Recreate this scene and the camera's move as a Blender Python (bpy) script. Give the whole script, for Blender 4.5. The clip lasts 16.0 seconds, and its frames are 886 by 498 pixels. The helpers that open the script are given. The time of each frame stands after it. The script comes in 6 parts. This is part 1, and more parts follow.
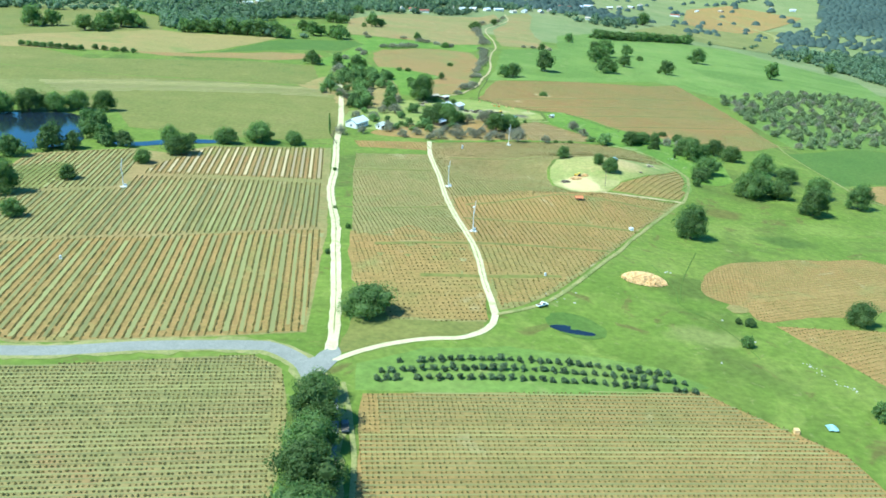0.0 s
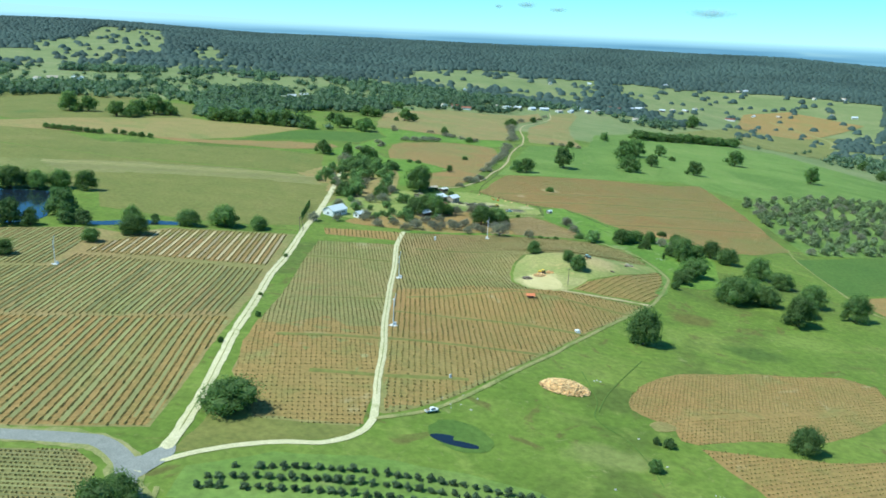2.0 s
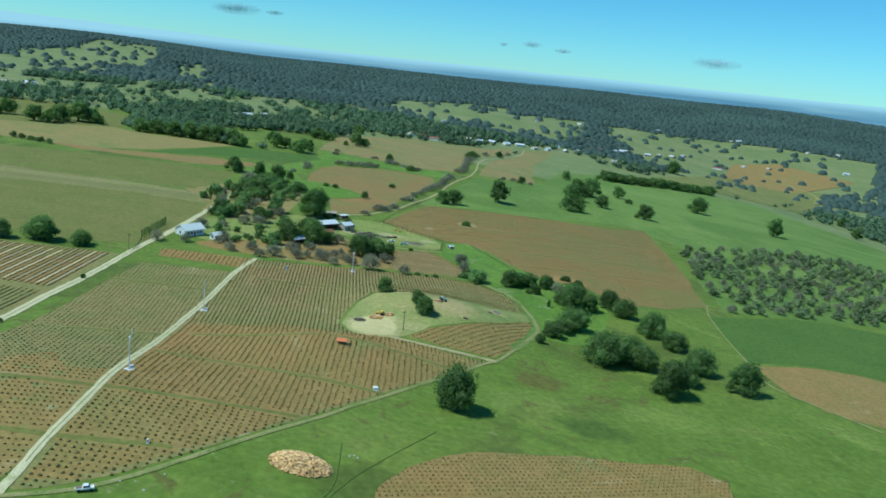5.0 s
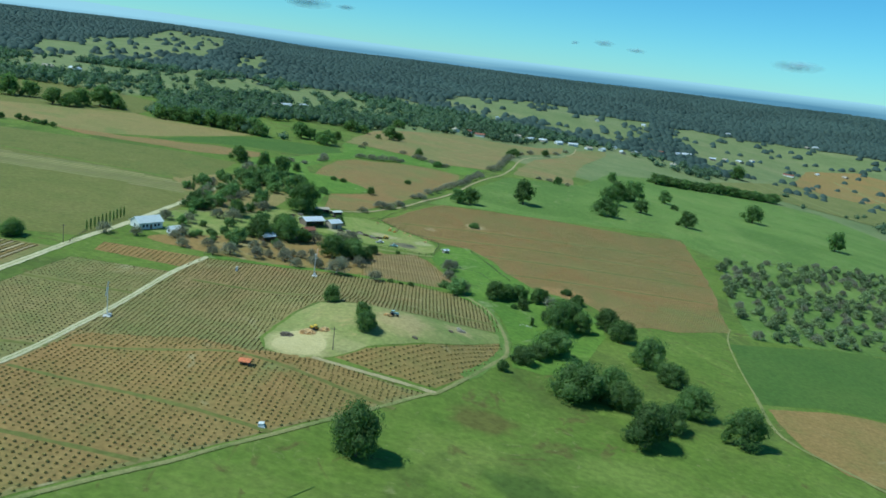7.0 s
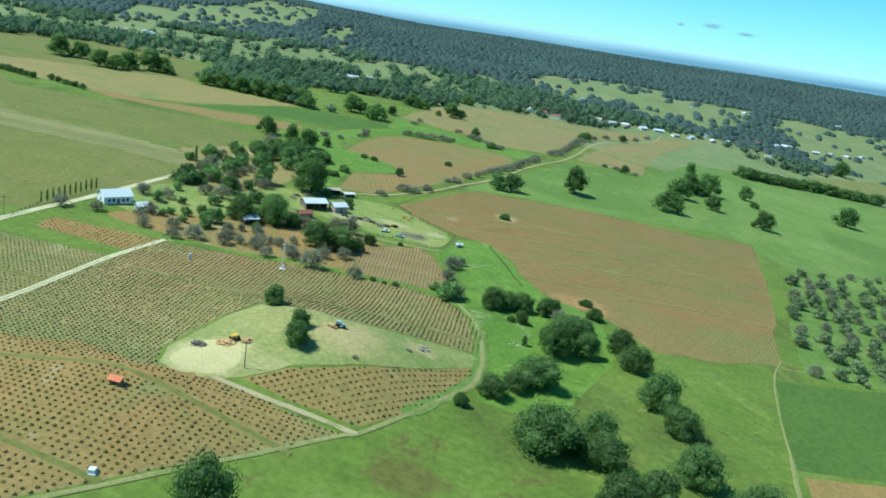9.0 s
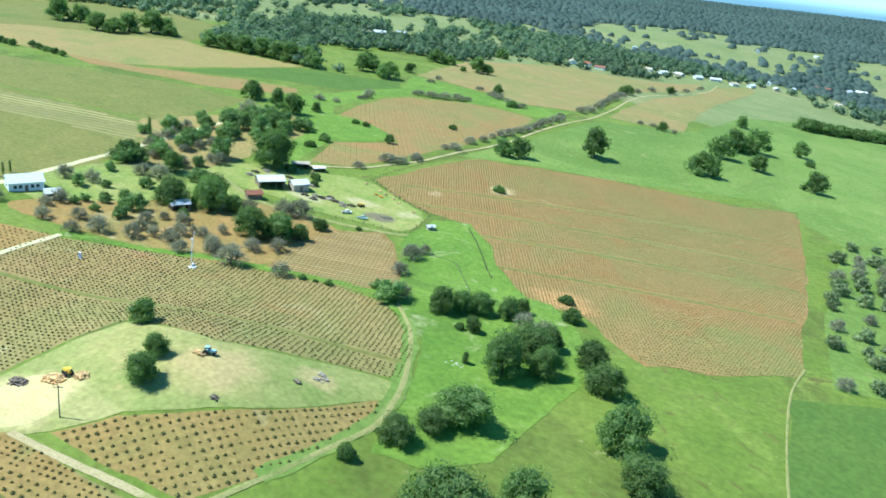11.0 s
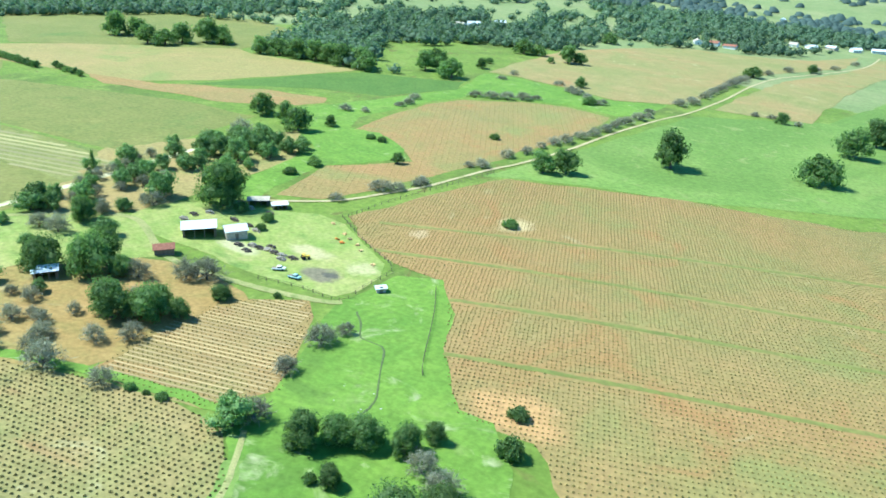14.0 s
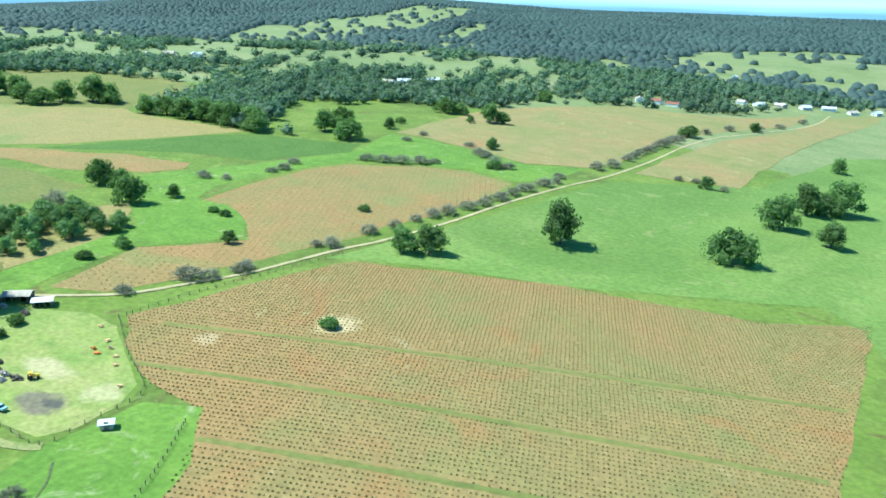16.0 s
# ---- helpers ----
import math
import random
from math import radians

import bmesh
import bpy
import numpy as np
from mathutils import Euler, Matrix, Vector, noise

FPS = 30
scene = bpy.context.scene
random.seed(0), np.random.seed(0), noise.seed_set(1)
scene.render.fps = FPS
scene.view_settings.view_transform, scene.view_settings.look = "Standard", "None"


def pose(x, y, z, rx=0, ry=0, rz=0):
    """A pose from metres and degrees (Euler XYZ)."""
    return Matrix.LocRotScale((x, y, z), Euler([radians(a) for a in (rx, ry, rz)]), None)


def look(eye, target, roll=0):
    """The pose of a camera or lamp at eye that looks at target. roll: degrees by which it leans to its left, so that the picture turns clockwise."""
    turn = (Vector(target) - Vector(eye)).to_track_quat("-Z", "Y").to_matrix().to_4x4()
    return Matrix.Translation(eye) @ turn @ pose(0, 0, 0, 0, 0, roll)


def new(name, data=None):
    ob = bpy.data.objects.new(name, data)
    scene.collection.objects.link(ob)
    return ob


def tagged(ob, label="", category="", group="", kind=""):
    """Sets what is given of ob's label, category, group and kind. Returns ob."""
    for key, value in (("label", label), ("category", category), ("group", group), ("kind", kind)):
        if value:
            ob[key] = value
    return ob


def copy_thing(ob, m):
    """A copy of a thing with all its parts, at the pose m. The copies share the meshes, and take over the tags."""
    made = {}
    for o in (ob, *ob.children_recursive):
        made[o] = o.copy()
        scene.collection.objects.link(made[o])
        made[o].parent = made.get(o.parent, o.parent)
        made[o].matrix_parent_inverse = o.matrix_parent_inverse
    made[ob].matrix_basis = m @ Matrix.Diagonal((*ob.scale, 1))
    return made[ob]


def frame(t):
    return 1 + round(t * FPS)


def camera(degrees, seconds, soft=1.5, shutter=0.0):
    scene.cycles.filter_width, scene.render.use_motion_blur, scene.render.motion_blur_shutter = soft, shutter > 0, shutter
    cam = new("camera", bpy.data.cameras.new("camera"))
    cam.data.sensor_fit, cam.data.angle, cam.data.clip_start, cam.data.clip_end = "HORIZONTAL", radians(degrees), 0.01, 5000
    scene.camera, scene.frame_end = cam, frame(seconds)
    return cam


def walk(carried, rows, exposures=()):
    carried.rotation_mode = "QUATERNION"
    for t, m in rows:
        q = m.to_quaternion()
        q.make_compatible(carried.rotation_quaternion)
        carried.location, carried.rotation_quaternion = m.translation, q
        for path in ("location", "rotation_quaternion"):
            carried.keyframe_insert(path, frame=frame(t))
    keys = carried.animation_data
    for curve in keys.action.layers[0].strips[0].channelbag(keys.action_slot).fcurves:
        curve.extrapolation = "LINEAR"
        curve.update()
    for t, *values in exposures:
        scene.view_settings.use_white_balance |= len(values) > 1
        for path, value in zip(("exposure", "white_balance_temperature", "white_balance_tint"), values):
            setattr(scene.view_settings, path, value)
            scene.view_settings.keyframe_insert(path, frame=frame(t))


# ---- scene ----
from mathutils.geometry import delaunay_2d_cdt

# ---- camera and its flight ----
cam = camera(57.0, 16.0, soft=1.7)


# seconds, the eye, a point it looks at, the lean
PATH = [
    (0, (-5.396, -11.292, 125.632), (-5.416, -9.434, 124.894), 1.7),
    (0.5, (6.4, -6.838, 124.53), (6.29, -4.954, 123.87), 2.8),
    (1, (17.651, -2.644, 123.137), (17.492, -0.732, 122.57), 3.9),
    (1.5, (28.486, 2.141, 121.732), (28.286, 4.072, 121.251), 2.9),
    (2, (39.355, 8.884, 120.434), (39.162, 10.806, 119.912), 2.5),
    (2.5, (49.68, 15.474, 119.146), (49.544, 17.425, 118.724), 3.0),
    (3, (59.888, 22.525, 118.023), (59.664, 24.473, 117.629), 2.8),
    (3.2, (63.802, 25.883, 117.729), (63.559, 27.829, 117.338), 3.0),
    (5.3, (101.334, 67.972, 112.606), (101.113, 69.904, 112.137), 6.4),
    (5.5, (104.777, 72.314, 112.373), (104.457, 74.225, 111.876), 5.4),
    (6, (112.694, 83.658, 111.602), (112.169, 85.522, 111.104), 4.0),
    (6.5, (119.827, 96.013, 111.123), (119.42, 97.915, 110.658), 4.8),
    (7, (126.803, 109.145, 110.508), (126.429, 111.055, 110.045), 6.9),
    (7.5, (133.042, 122.412, 110.271), (132.525, 124.283, 109.789), 7.0),
    (8, (139.025, 136.388, 110.191), (138.424, 138.231, 109.697), 5.5),
    (8.5, (144.639, 150.488, 110.058), (144.052, 152.324, 109.525), 6.0),
    (9, (149.699, 164.406, 110.153), (149.119, 166.242, 109.611), 8.6),
    (9.2, (151.622, 170.099, 110.249), (151.022, 171.928, 109.707), 8.1),
    (11.3, (169.619, 232.945, 112.368), (168.882, 234.666, 111.664), 5.8),
    (11.5, (170.912, 239.526, 112.562), (170.149, 241.227, 111.837), 5.2),
    (12, (173.906, 256.058, 112.83), (173.09, 257.722, 112.078), 5.3),
    (12.5, (177.041, 272.928, 112.805), (176.244, 274.584, 112.015), 6.5),
    (13, (180.089, 289.78, 112.5), (179.298, 291.434, 111.702), 6.3),
    (13.5, (182.814, 306.675, 111.797), (181.901, 308.289, 111.047), 2.7),
    (14, (185.292, 324.909, 110.669), (184.248, 326.456, 109.951), 1.4),
    (14.5, (187.501, 343.072, 109.116), (186.488, 344.634, 108.386), 1.5),
    (15, (191.046, 360.317, 107.611), (190.042, 361.885, 106.88), 2.1),
    (15.5, (194.164, 378.374, 106.512), (193.168, 379.973, 105.84), 1.2),
    (16, (196.304, 397.77, 105.82), (195.269, 399.377, 105.23), 1.4),
]
walk(cam, [(t, look(eye, at, lean)) for t, eye, at, lean in PATH], exposures=[(0.0, 1.38, 5350, -9), (0.6, 1.17, 5300, -10), (1.0, 1.15, 5500, -8), (1.5, 0.48, 5400, -9), (2.0, 0.88, 5500, -7), (2.5, 0.4, 5400, -9), (3.2, 0.18, 5250, -10), (6.0, 0.42, 5300, -10), (7.0, 0.3, 5250, -11), (7.5, 0.33, 5300, -11), (8.1, 0.4, 5350, -11), (8.5, 0.75, 5400, -10), (9.2, 0.78, 5400, -10), (11.3, 1.42, 5500, -4), (13.2, 1.68, 5400, -6), (14.5, 1.54, 5300, -6), (16.0, 1.47, 5300, -7)])

# ---- world and sun ----
SUN_WAY = Vector((0.92 * math.cos(radians(56)), 0.39 * math.cos(radians(56)), -math.sin(radians(56))))
world = bpy.data.worlds.new("sky")
scene.world = world
world.use_nodes = True
wn = world.node_tree.nodes
sky = wn.new("ShaderNodeTexSky")
sky.sky_type = "NISHITA"
sky.sun_disc = False
sky.sun_elevation = radians(56)
sky.sun_rotation = math.atan2(-SUN_WAY.x, -SUN_WAY.y)
sky.altitude = 1200
sky.air_density, sky.dust_density, sky.ozone_density = 1.0, 0.05, 4.0
wn["Background"].inputs["Strength"].default_value = 0.086
tint = wn.new("ShaderNodeMix")
tint.data_type, tint.blend_type = "RGBA", "MULTIPLY"
tint.inputs[0].default_value, tint.inputs[7].default_value = 1.0, (0.56, 0.9, 1.0, 1)
world.node_tree.links.new(sky.outputs["Color"], tint.inputs[6])
world.node_tree.links.new(tint.outputs[2], wn["Background"].inputs["Color"])
sun = new("sun", bpy.data.lights.new("sun", "SUN"))
sun.data.energy, sun.data.angle, sun.data.color = 3.3, radians(0.5), (1.0, 0.95, 0.86)
sun.matrix_world = look((0, 0, 400), Vector((0, 0, 400)) + SUN_WAY)


# ---- materials ----
def material(name, rough=0.9):
    m = bpy.data.materials.new(name)
    m.use_nodes = True
    b = m.node_tree.nodes["Principled BSDF"]
    b.inputs["Roughness"].default_value = rough
    b.inputs["Specular IOR Level"].default_value = 0.2
    return m, m.node_tree.nodes, m.node_tree.links, b


def noise_ramp(nodes, links, coords, scale, stops, detail=4.0, rough=0.55, distort=0.0):
    """A noise of the given scale through a colour ramp."""
    n = nodes.new("ShaderNodeTexNoise")
    n.inputs["Scale"].default_value, n.inputs["Detail"].default_value = scale, detail
    n.inputs["Roughness"].default_value, n.inputs["Distortion"].default_value = rough, distort
    links.new(coords, n.inputs["Vector"])
    r = nodes.new("ShaderNodeValToRGB")
    el = r.color_ramp.elements
    while len(el) < len(stops):
        el.new(0.5)
    for e, (p, c) in zip(el, stops):
        e.position, e.color = p, (*c, 1) if len(c) == 3 else c
    links.new(n.outputs["Fac"], r.inputs["Fac"])
    return r.outputs["Color"]


def mix(nodes, links, fac, a, b, kind="MIX"):
    m = nodes.new("ShaderNodeMix")
    m.data_type, m.blend_type = "RGBA", kind
    for socket, v in ((m.inputs[0], fac), (m.inputs[6], a), (m.inputs[7], b)):
        if isinstance(v, (int, float)):
            socket.default_value = v
        elif isinstance(v, tuple):
            socket.default_value = (*v, 1)
        else:
            links.new(v, socket)
    return m.outputs[2]


def bumped(nodes, links, b, coords, scale, depth):
    n = nodes.new("ShaderNodeTexNoise")
    n.inputs["Scale"].default_value, n.inputs["Detail"].default_value = scale, 5
    links.new(coords, n.inputs["Vector"])
    u = nodes.new("ShaderNodeBump")
    u.inputs["Strength"].default_value, u.inputs["Distance"].default_value = 0.6, depth
    links.new(n.outputs["Fac"], u.inputs["Height"])
    links.new(u.outputs["Normal"], b.inputs["Normal"])


def ground_material(name, big, mid, fine, relief=0.25, spots=(), patches=()):
    """Soil or turf: large patches, tufts and grain. big, mid: (scale, stops); fine: scale of the grain; spots: scattered (scale, from, to, colour); patches: single worn places (x, y, half width, half depth, colour)."""
    m, n, l, b = material(name, 0.95)
    co = n.new("ShaderNodeTexCoord").outputs["Object"]
    c = noise_ramp(n, l, co, big[0], big[1], 5, 0.6, 0.4)
    d = noise_ramp(n, l, co, mid[0], mid[1], 6, 0.65, 0.3)
    c = mix(n, l, 0.45, c, d)
    for k, (scale, lo, hi, colour) in enumerate(spots):
        c = mix(n, l, noise_ramp(n, l, co, scale, [(lo, (0, 0, 0)), (hi, (0.85, 0.85, 0.85))], 5, 0.6, 0.6 + k), c, colour)
    for x, y, half, deep, colour in patches:
        away, size, span, rough, edge = (n.new("ShaderNodeVectorMath"), n.new("ShaderNodeVectorMath"), n.new("ShaderNodeVectorMath"),
                                         n.new("ShaderNodeTexNoise"), n.new("ShaderNodeMath"))
        away.operation, size.operation, span.operation, edge.operation = "SUBTRACT", "MULTIPLY", "LENGTH", "MULTIPLY_ADD"
        away.inputs[1].default_value, size.inputs[1].default_value = (x, y, 0), (1 / half, 1 / deep, 0)
        rough.inputs["Scale"].default_value, rough.inputs["Detail"].default_value, edge.inputs[1].default_value = 1.6 / half, 6, 1.3
        fade = n.new("ShaderNodeMapRange")
        fade.inputs["From Min"].default_value, fade.inputs["From Max"].default_value = 1.25, 1.75
        fade.inputs["To Min"].default_value, fade.inputs["To Max"].default_value = 0.9, 0.0
        l.new(co, away.inputs[0])
        l.new(away.outputs["Vector"], size.inputs[0])
        l.new(size.outputs["Vector"], span.inputs[0])
        l.new(co, rough.inputs["Vector"])
        l.new(rough.outputs["Fac"], edge.inputs[0])
        l.new(span.outputs["Value"], edge.inputs[2])
        l.new(edge.outputs["Value"], fade.inputs["Value"])
        c = mix(n, l, fade.outputs["Result"], c, colour)
    g = noise_ramp(n, l, co, fine, [(0.3, (0.55, 0.55, 0.55)), (0.7, (1.25, 1.25, 1.25))], 3, 0.6)
    l.new(mix(n, l, 0.55, c, g, "MULTIPLY"), b.inputs["Base Color"])
    bumped(n, l, b, co, fine * 0.6, relief)
    return m


GRASS = ground_material("meadow_grass",
    (0.014, [(0.3, (0.1, 0.15, 0.021)), (0.5, (0.142, 0.2, 0.029)), (0.7, (0.2, 0.235, 0.045))]),
    (0.055, [(0.28, (0.082, 0.125, 0.019)), (0.5, (0.145, 0.2, 0.03)), (0.74, (0.225, 0.25, 0.062))]), 0.5,
    spots=((0.021, 0.53, 0.66, (0.1, 0.125, 0.026)), (0.03, 0.58, 0.7, (0.21, 0.255, 0.05)), (0.05, 0.6, 0.68, (0.13, 0.12, 0.032)), (0.11, 0.62, 0.74, (0.24, 0.25, 0.085))),
    patches=((104, 305, 10, 8, (0.135, 0.125, 0.03)), (120, 276, 14, 7, (0.085, 0.125, 0.022)), (68, 216, 16, 9, (0.1, 0.13, 0.024)), (142, 296, 16, 9, (0.19, 0.24, 0.045)), (64, 183, 12, 6, (0.2, 0.22, 0.06))))
# The broadest of the darker spots imitate cloud shadow on the far pasture.
PASTURE = ground_material("pale_pasture",
    (0.012, [(0.33, (0.14, 0.21, 0.041)), (0.5, (0.175, 0.25, 0.053)), (0.68, (0.23, 0.27, 0.07))]),
    (0.05, [(0.28, (0.12, 0.19, 0.033)), (0.5, (0.17, 0.245, 0.049)), (0.74, (0.25, 0.28, 0.082))]), 0.5,
    spots=((0.02, 0.6, 0.72, (0.14, 0.19, 0.041)), (0.006, 0.45, 0.62, (0.12, 0.185, 0.035)), (0.035, 0.6, 0.7, (0.23, 0.26, 0.08))))
FAR_GRASS = ground_material("pale_valley_grass",
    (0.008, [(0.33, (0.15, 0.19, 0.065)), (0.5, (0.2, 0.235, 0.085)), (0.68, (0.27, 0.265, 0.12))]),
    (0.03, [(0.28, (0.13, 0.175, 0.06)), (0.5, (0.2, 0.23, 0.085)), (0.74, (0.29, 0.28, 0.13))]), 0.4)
# Shade beneath the far trees, put into the colour of the floor.
FOREST_FLOOR = ground_material("painted_shade_forest_floor",
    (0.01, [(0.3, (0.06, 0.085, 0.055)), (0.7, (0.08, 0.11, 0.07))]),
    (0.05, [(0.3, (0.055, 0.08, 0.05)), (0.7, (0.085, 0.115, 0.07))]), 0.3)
LUSH = ground_material("lush_grass",
    (0.02, [(0.35, (0.11, 0.195, 0.026)), (0.6, (0.16, 0.25, 0.034)), (0.75, (0.23, 0.28, 0.065))]),
    (0.09, [(0.3, (0.085, 0.16, 0.022)), (0.6, (0.17, 0.255, 0.038)), (0.78, (0.29, 0.31, 0.11))]), 0.6,
    spots=((0.05, 0.58, 0.7, (0.1, 0.16, 0.026)), (0.07, 0.6, 0.72, (0.34, 0.35, 0.17))))
DIRT = ground_material("tan_dirt",
    (0.05, [(0.3, (0.36, 0.29, 0.14)), (0.7, (0.5, 0.4, 0.22))]),
    (0.3, [(0.3, (0.31, 0.27, 0.11)), (0.7, (0.53, 0.43, 0.25))]), 2.5, 0.03, spots=((0.09, 0.56, 0.68, (0.25, 0.26, 0.08)),))
HAY = ground_material("dry_pasture",
    (0.015, [(0.3, (0.15, 0.165, 0.041)), (0.55, (0.205, 0.2, 0.057)), (0.75, (0.29, 0.245, 0.09))]),
    (0.07, [(0.3, (0.13, 0.16, 0.037)), (0.7, (0.28, 0.255, 0.09))]), 0.6)
OLIVE_TURF = ground_material("olive_turf",
    (0.015, [(0.3, (0.145, 0.16, 0.036)), (0.55, (0.18, 0.18, 0.044)), (0.75, (0.24, 0.205, 0.065))]),
    (0.07, [(0.3, (0.13, 0.15, 0.034)), (0.7, (0.23, 0.205, 0.06))]), 0.6,
    spots=((0.012, 0.58, 0.72, (0.12, 0.165, 0.036)),))
DARK_TURF = ground_material("dark_mown_turf",
    (0.015, [(0.3, (0.075, 0.135, 0.024)), (0.55, (0.1, 0.16, 0.028)), (0.75, (0.135, 0.18, 0.036))]),
    (0.07, [(0.3, (0.07, 0.125, 0.022)), (0.7, (0.125, 0.18, 0.034))]), 0.6)
RED_SOIL = ground_material("red_vineyard_soil",
    (0.018, [(0.32, (0.215, 0.195, 0.06)), (0.48, (0.27, 0.19, 0.062)), (0.66, (0.31, 0.18, 0.06))]),
    (0.09, [(0.3, (0.21, 0.195, 0.055)), (0.5, (0.31, 0.2, 0.068)), (0.75, (0.39, 0.265, 0.1))]), 0.8,
    spots=((0.03, 0.6, 0.72, (0.22, 0.22, 0.07)), (0.05, 0.64, 0.74, (0.38, 0.31, 0.15))))
WEEDY_SOIL = ground_material("weedy_vineyard_soil",
    (0.013, [(0.36, (0.2, 0.205, 0.06)), (0.5, (0.255, 0.21, 0.075)), (0.64, (0.31, 0.195, 0.08))]),
    (0.08, [(0.32, (0.19, 0.2, 0.06)), (0.52, (0.265, 0.22, 0.08)), (0.72, (0.36, 0.27, 0.115))]), 0.8,
    spots=((0.024, 0.57, 0.7, (0.22, 0.22, 0.07)), (0.045, 0.63, 0.73, (0.38, 0.33, 0.16)), (0.016, 0.62, 0.75, (0.32, 0.18, 0.075))))
NORTH_SOIL = ground_material("orange_tan_vineyard_soil",
    (0.011, [(0.36, (0.21, 0.19, 0.06)), (0.48, (0.265, 0.19, 0.065)), (0.62, (0.305, 0.175, 0.063))]),
    (0.06, [(0.3, (0.2, 0.175, 0.058)), (0.7, (0.345, 0.205, 0.085))]), 0.8,
    spots=((0.017, 0.52, 0.66, (0.21, 0.21, 0.063)), (0.026, 0.56, 0.68, (0.3, 0.165, 0.06)), (0.04, 0.64, 0.74, (0.36, 0.28, 0.13))),
    patches=((114, 460, 12, 9, (0.43, 0.25, 0.1)), (55.3, 562, 6.5, 7.5, (0.5, 0.38, 0.19)), (36, 532, 3.5, 4, (0.42, 0.3, 0.15))))
TAN_SOIL = ground_material("tan_bare_soil",
    (0.014, [(0.32, (0.22, 0.215, 0.061)), (0.5, (0.28, 0.22, 0.074)), (0.68, (0.33, 0.22, 0.086))]),
    (0.07, [(0.3, (0.22, 0.21, 0.066)), (0.7, (0.34, 0.25, 0.098))]), 0.8,
    spots=((0.02, 0.57, 0.7, (0.2, 0.22, 0.061)),))
SAND = ground_material("pale_sand",
    (0.05, [(0.3, (0.5, 0.42, 0.18)), (0.7, (0.6, 0.51, 0.246))]),
    (0.4, [(0.3, (0.46, 0.38, 0.156)), (0.7, (0.62, 0.53, 0.271))]), 2.5, 0.05)
YARD = ground_material("farmyard_grass",
    (0.05, [(0.3, (0.17, 0.245, 0.05)), (0.5, (0.25, 0.285, 0.07)), (0.7, (0.36, 0.315, 0.12))]),
    (0.15, [(0.3, (0.14, 0.22, 0.04)), (0.5, (0.25, 0.28, 0.07)), (0.75, (0.41, 0.35, 0.15))]), 0.8,
    spots=((0.06, 0.6, 0.72, (0.13, 0.2, 0.04)), (0.05, 0.66, 0.74, (0.4, 0.3, 0.14))),
    patches=((33.5, 486.5, 7, 5, (0.17, 0.14, 0.095)), (36, 488, 3, 2.2, (0.09, 0.085, 0.065)), (20, 497, 9, 4, (0.42, 0.36, 0.18)), (2, 484, 8, 4, (0.42, 0.38, 0.2)), (40, 498, 5, 5, (0.4, 0.36, 0.17))))
TRODDEN = ground_material("sandy_trodden_grass",
    (0.03, [(0.36, (0.19, 0.245, 0.058)), (0.5, (0.255, 0.275, 0.082)), (0.66, (0.36, 0.31, 0.115))]),
    (0.12, [(0.3, (0.18, 0.235, 0.056)), (0.5, (0.27, 0.28, 0.088)), (0.75, (0.41, 0.35, 0.145))]), 0.8,
    spots=((0.045, 0.58, 0.7, (0.22, 0.28, 0.07)), (0.06, 0.62, 0.72, (0.42, 0.3, 0.13))),
    patches=((71, 345.5, 9, 10, (0.42, 0.33, 0.145)), (48, 317, 11, 13, (0.5, 0.42, 0.19)), (86, 360, 6, 4, (0.4, 0.33, 0.14)), (62, 321, 7, 5, (0.36, 0.33, 0.13))))
GRAVEL = ground_material("pale_gravel",
    (0.05, [(0.3, (0.52, 0.47, 0.26)), (0.7, (0.64, 0.57, 0.35))]),
    (0.3, [(0.3, (0.44, 0.41, 0.2)), (0.7, (0.68, 0.6, 0.38))]), 2.5, 0.03, spots=((0.12, 0.63, 0.72, (0.3, 0.3, 0.11)),))
TRACK = ground_material("worn_grass_track",
    (0.05, [(0.3, (0.21, 0.23, 0.066)), (0.7, (0.34, 0.3, 0.125))]),
    (0.3, [(0.3, (0.17, 0.21, 0.052)), (0.7, (0.4, 0.34, 0.15))]), 2.0, 0.05, spots=((0.1, 0.55, 0.68, (0.15, 0.2, 0.045)),))
ASPHALT = ground_material("worn_asphalt",
    (0.05, [(0.3, (0.23, 0.23, 0.2)), (0.7, (0.3, 0.3, 0.26))]),
    (0.4, [(0.3, (0.21, 0.21, 0.18)), (0.7, (0.33, 0.32, 0.28))]), 3.0, 0.01)


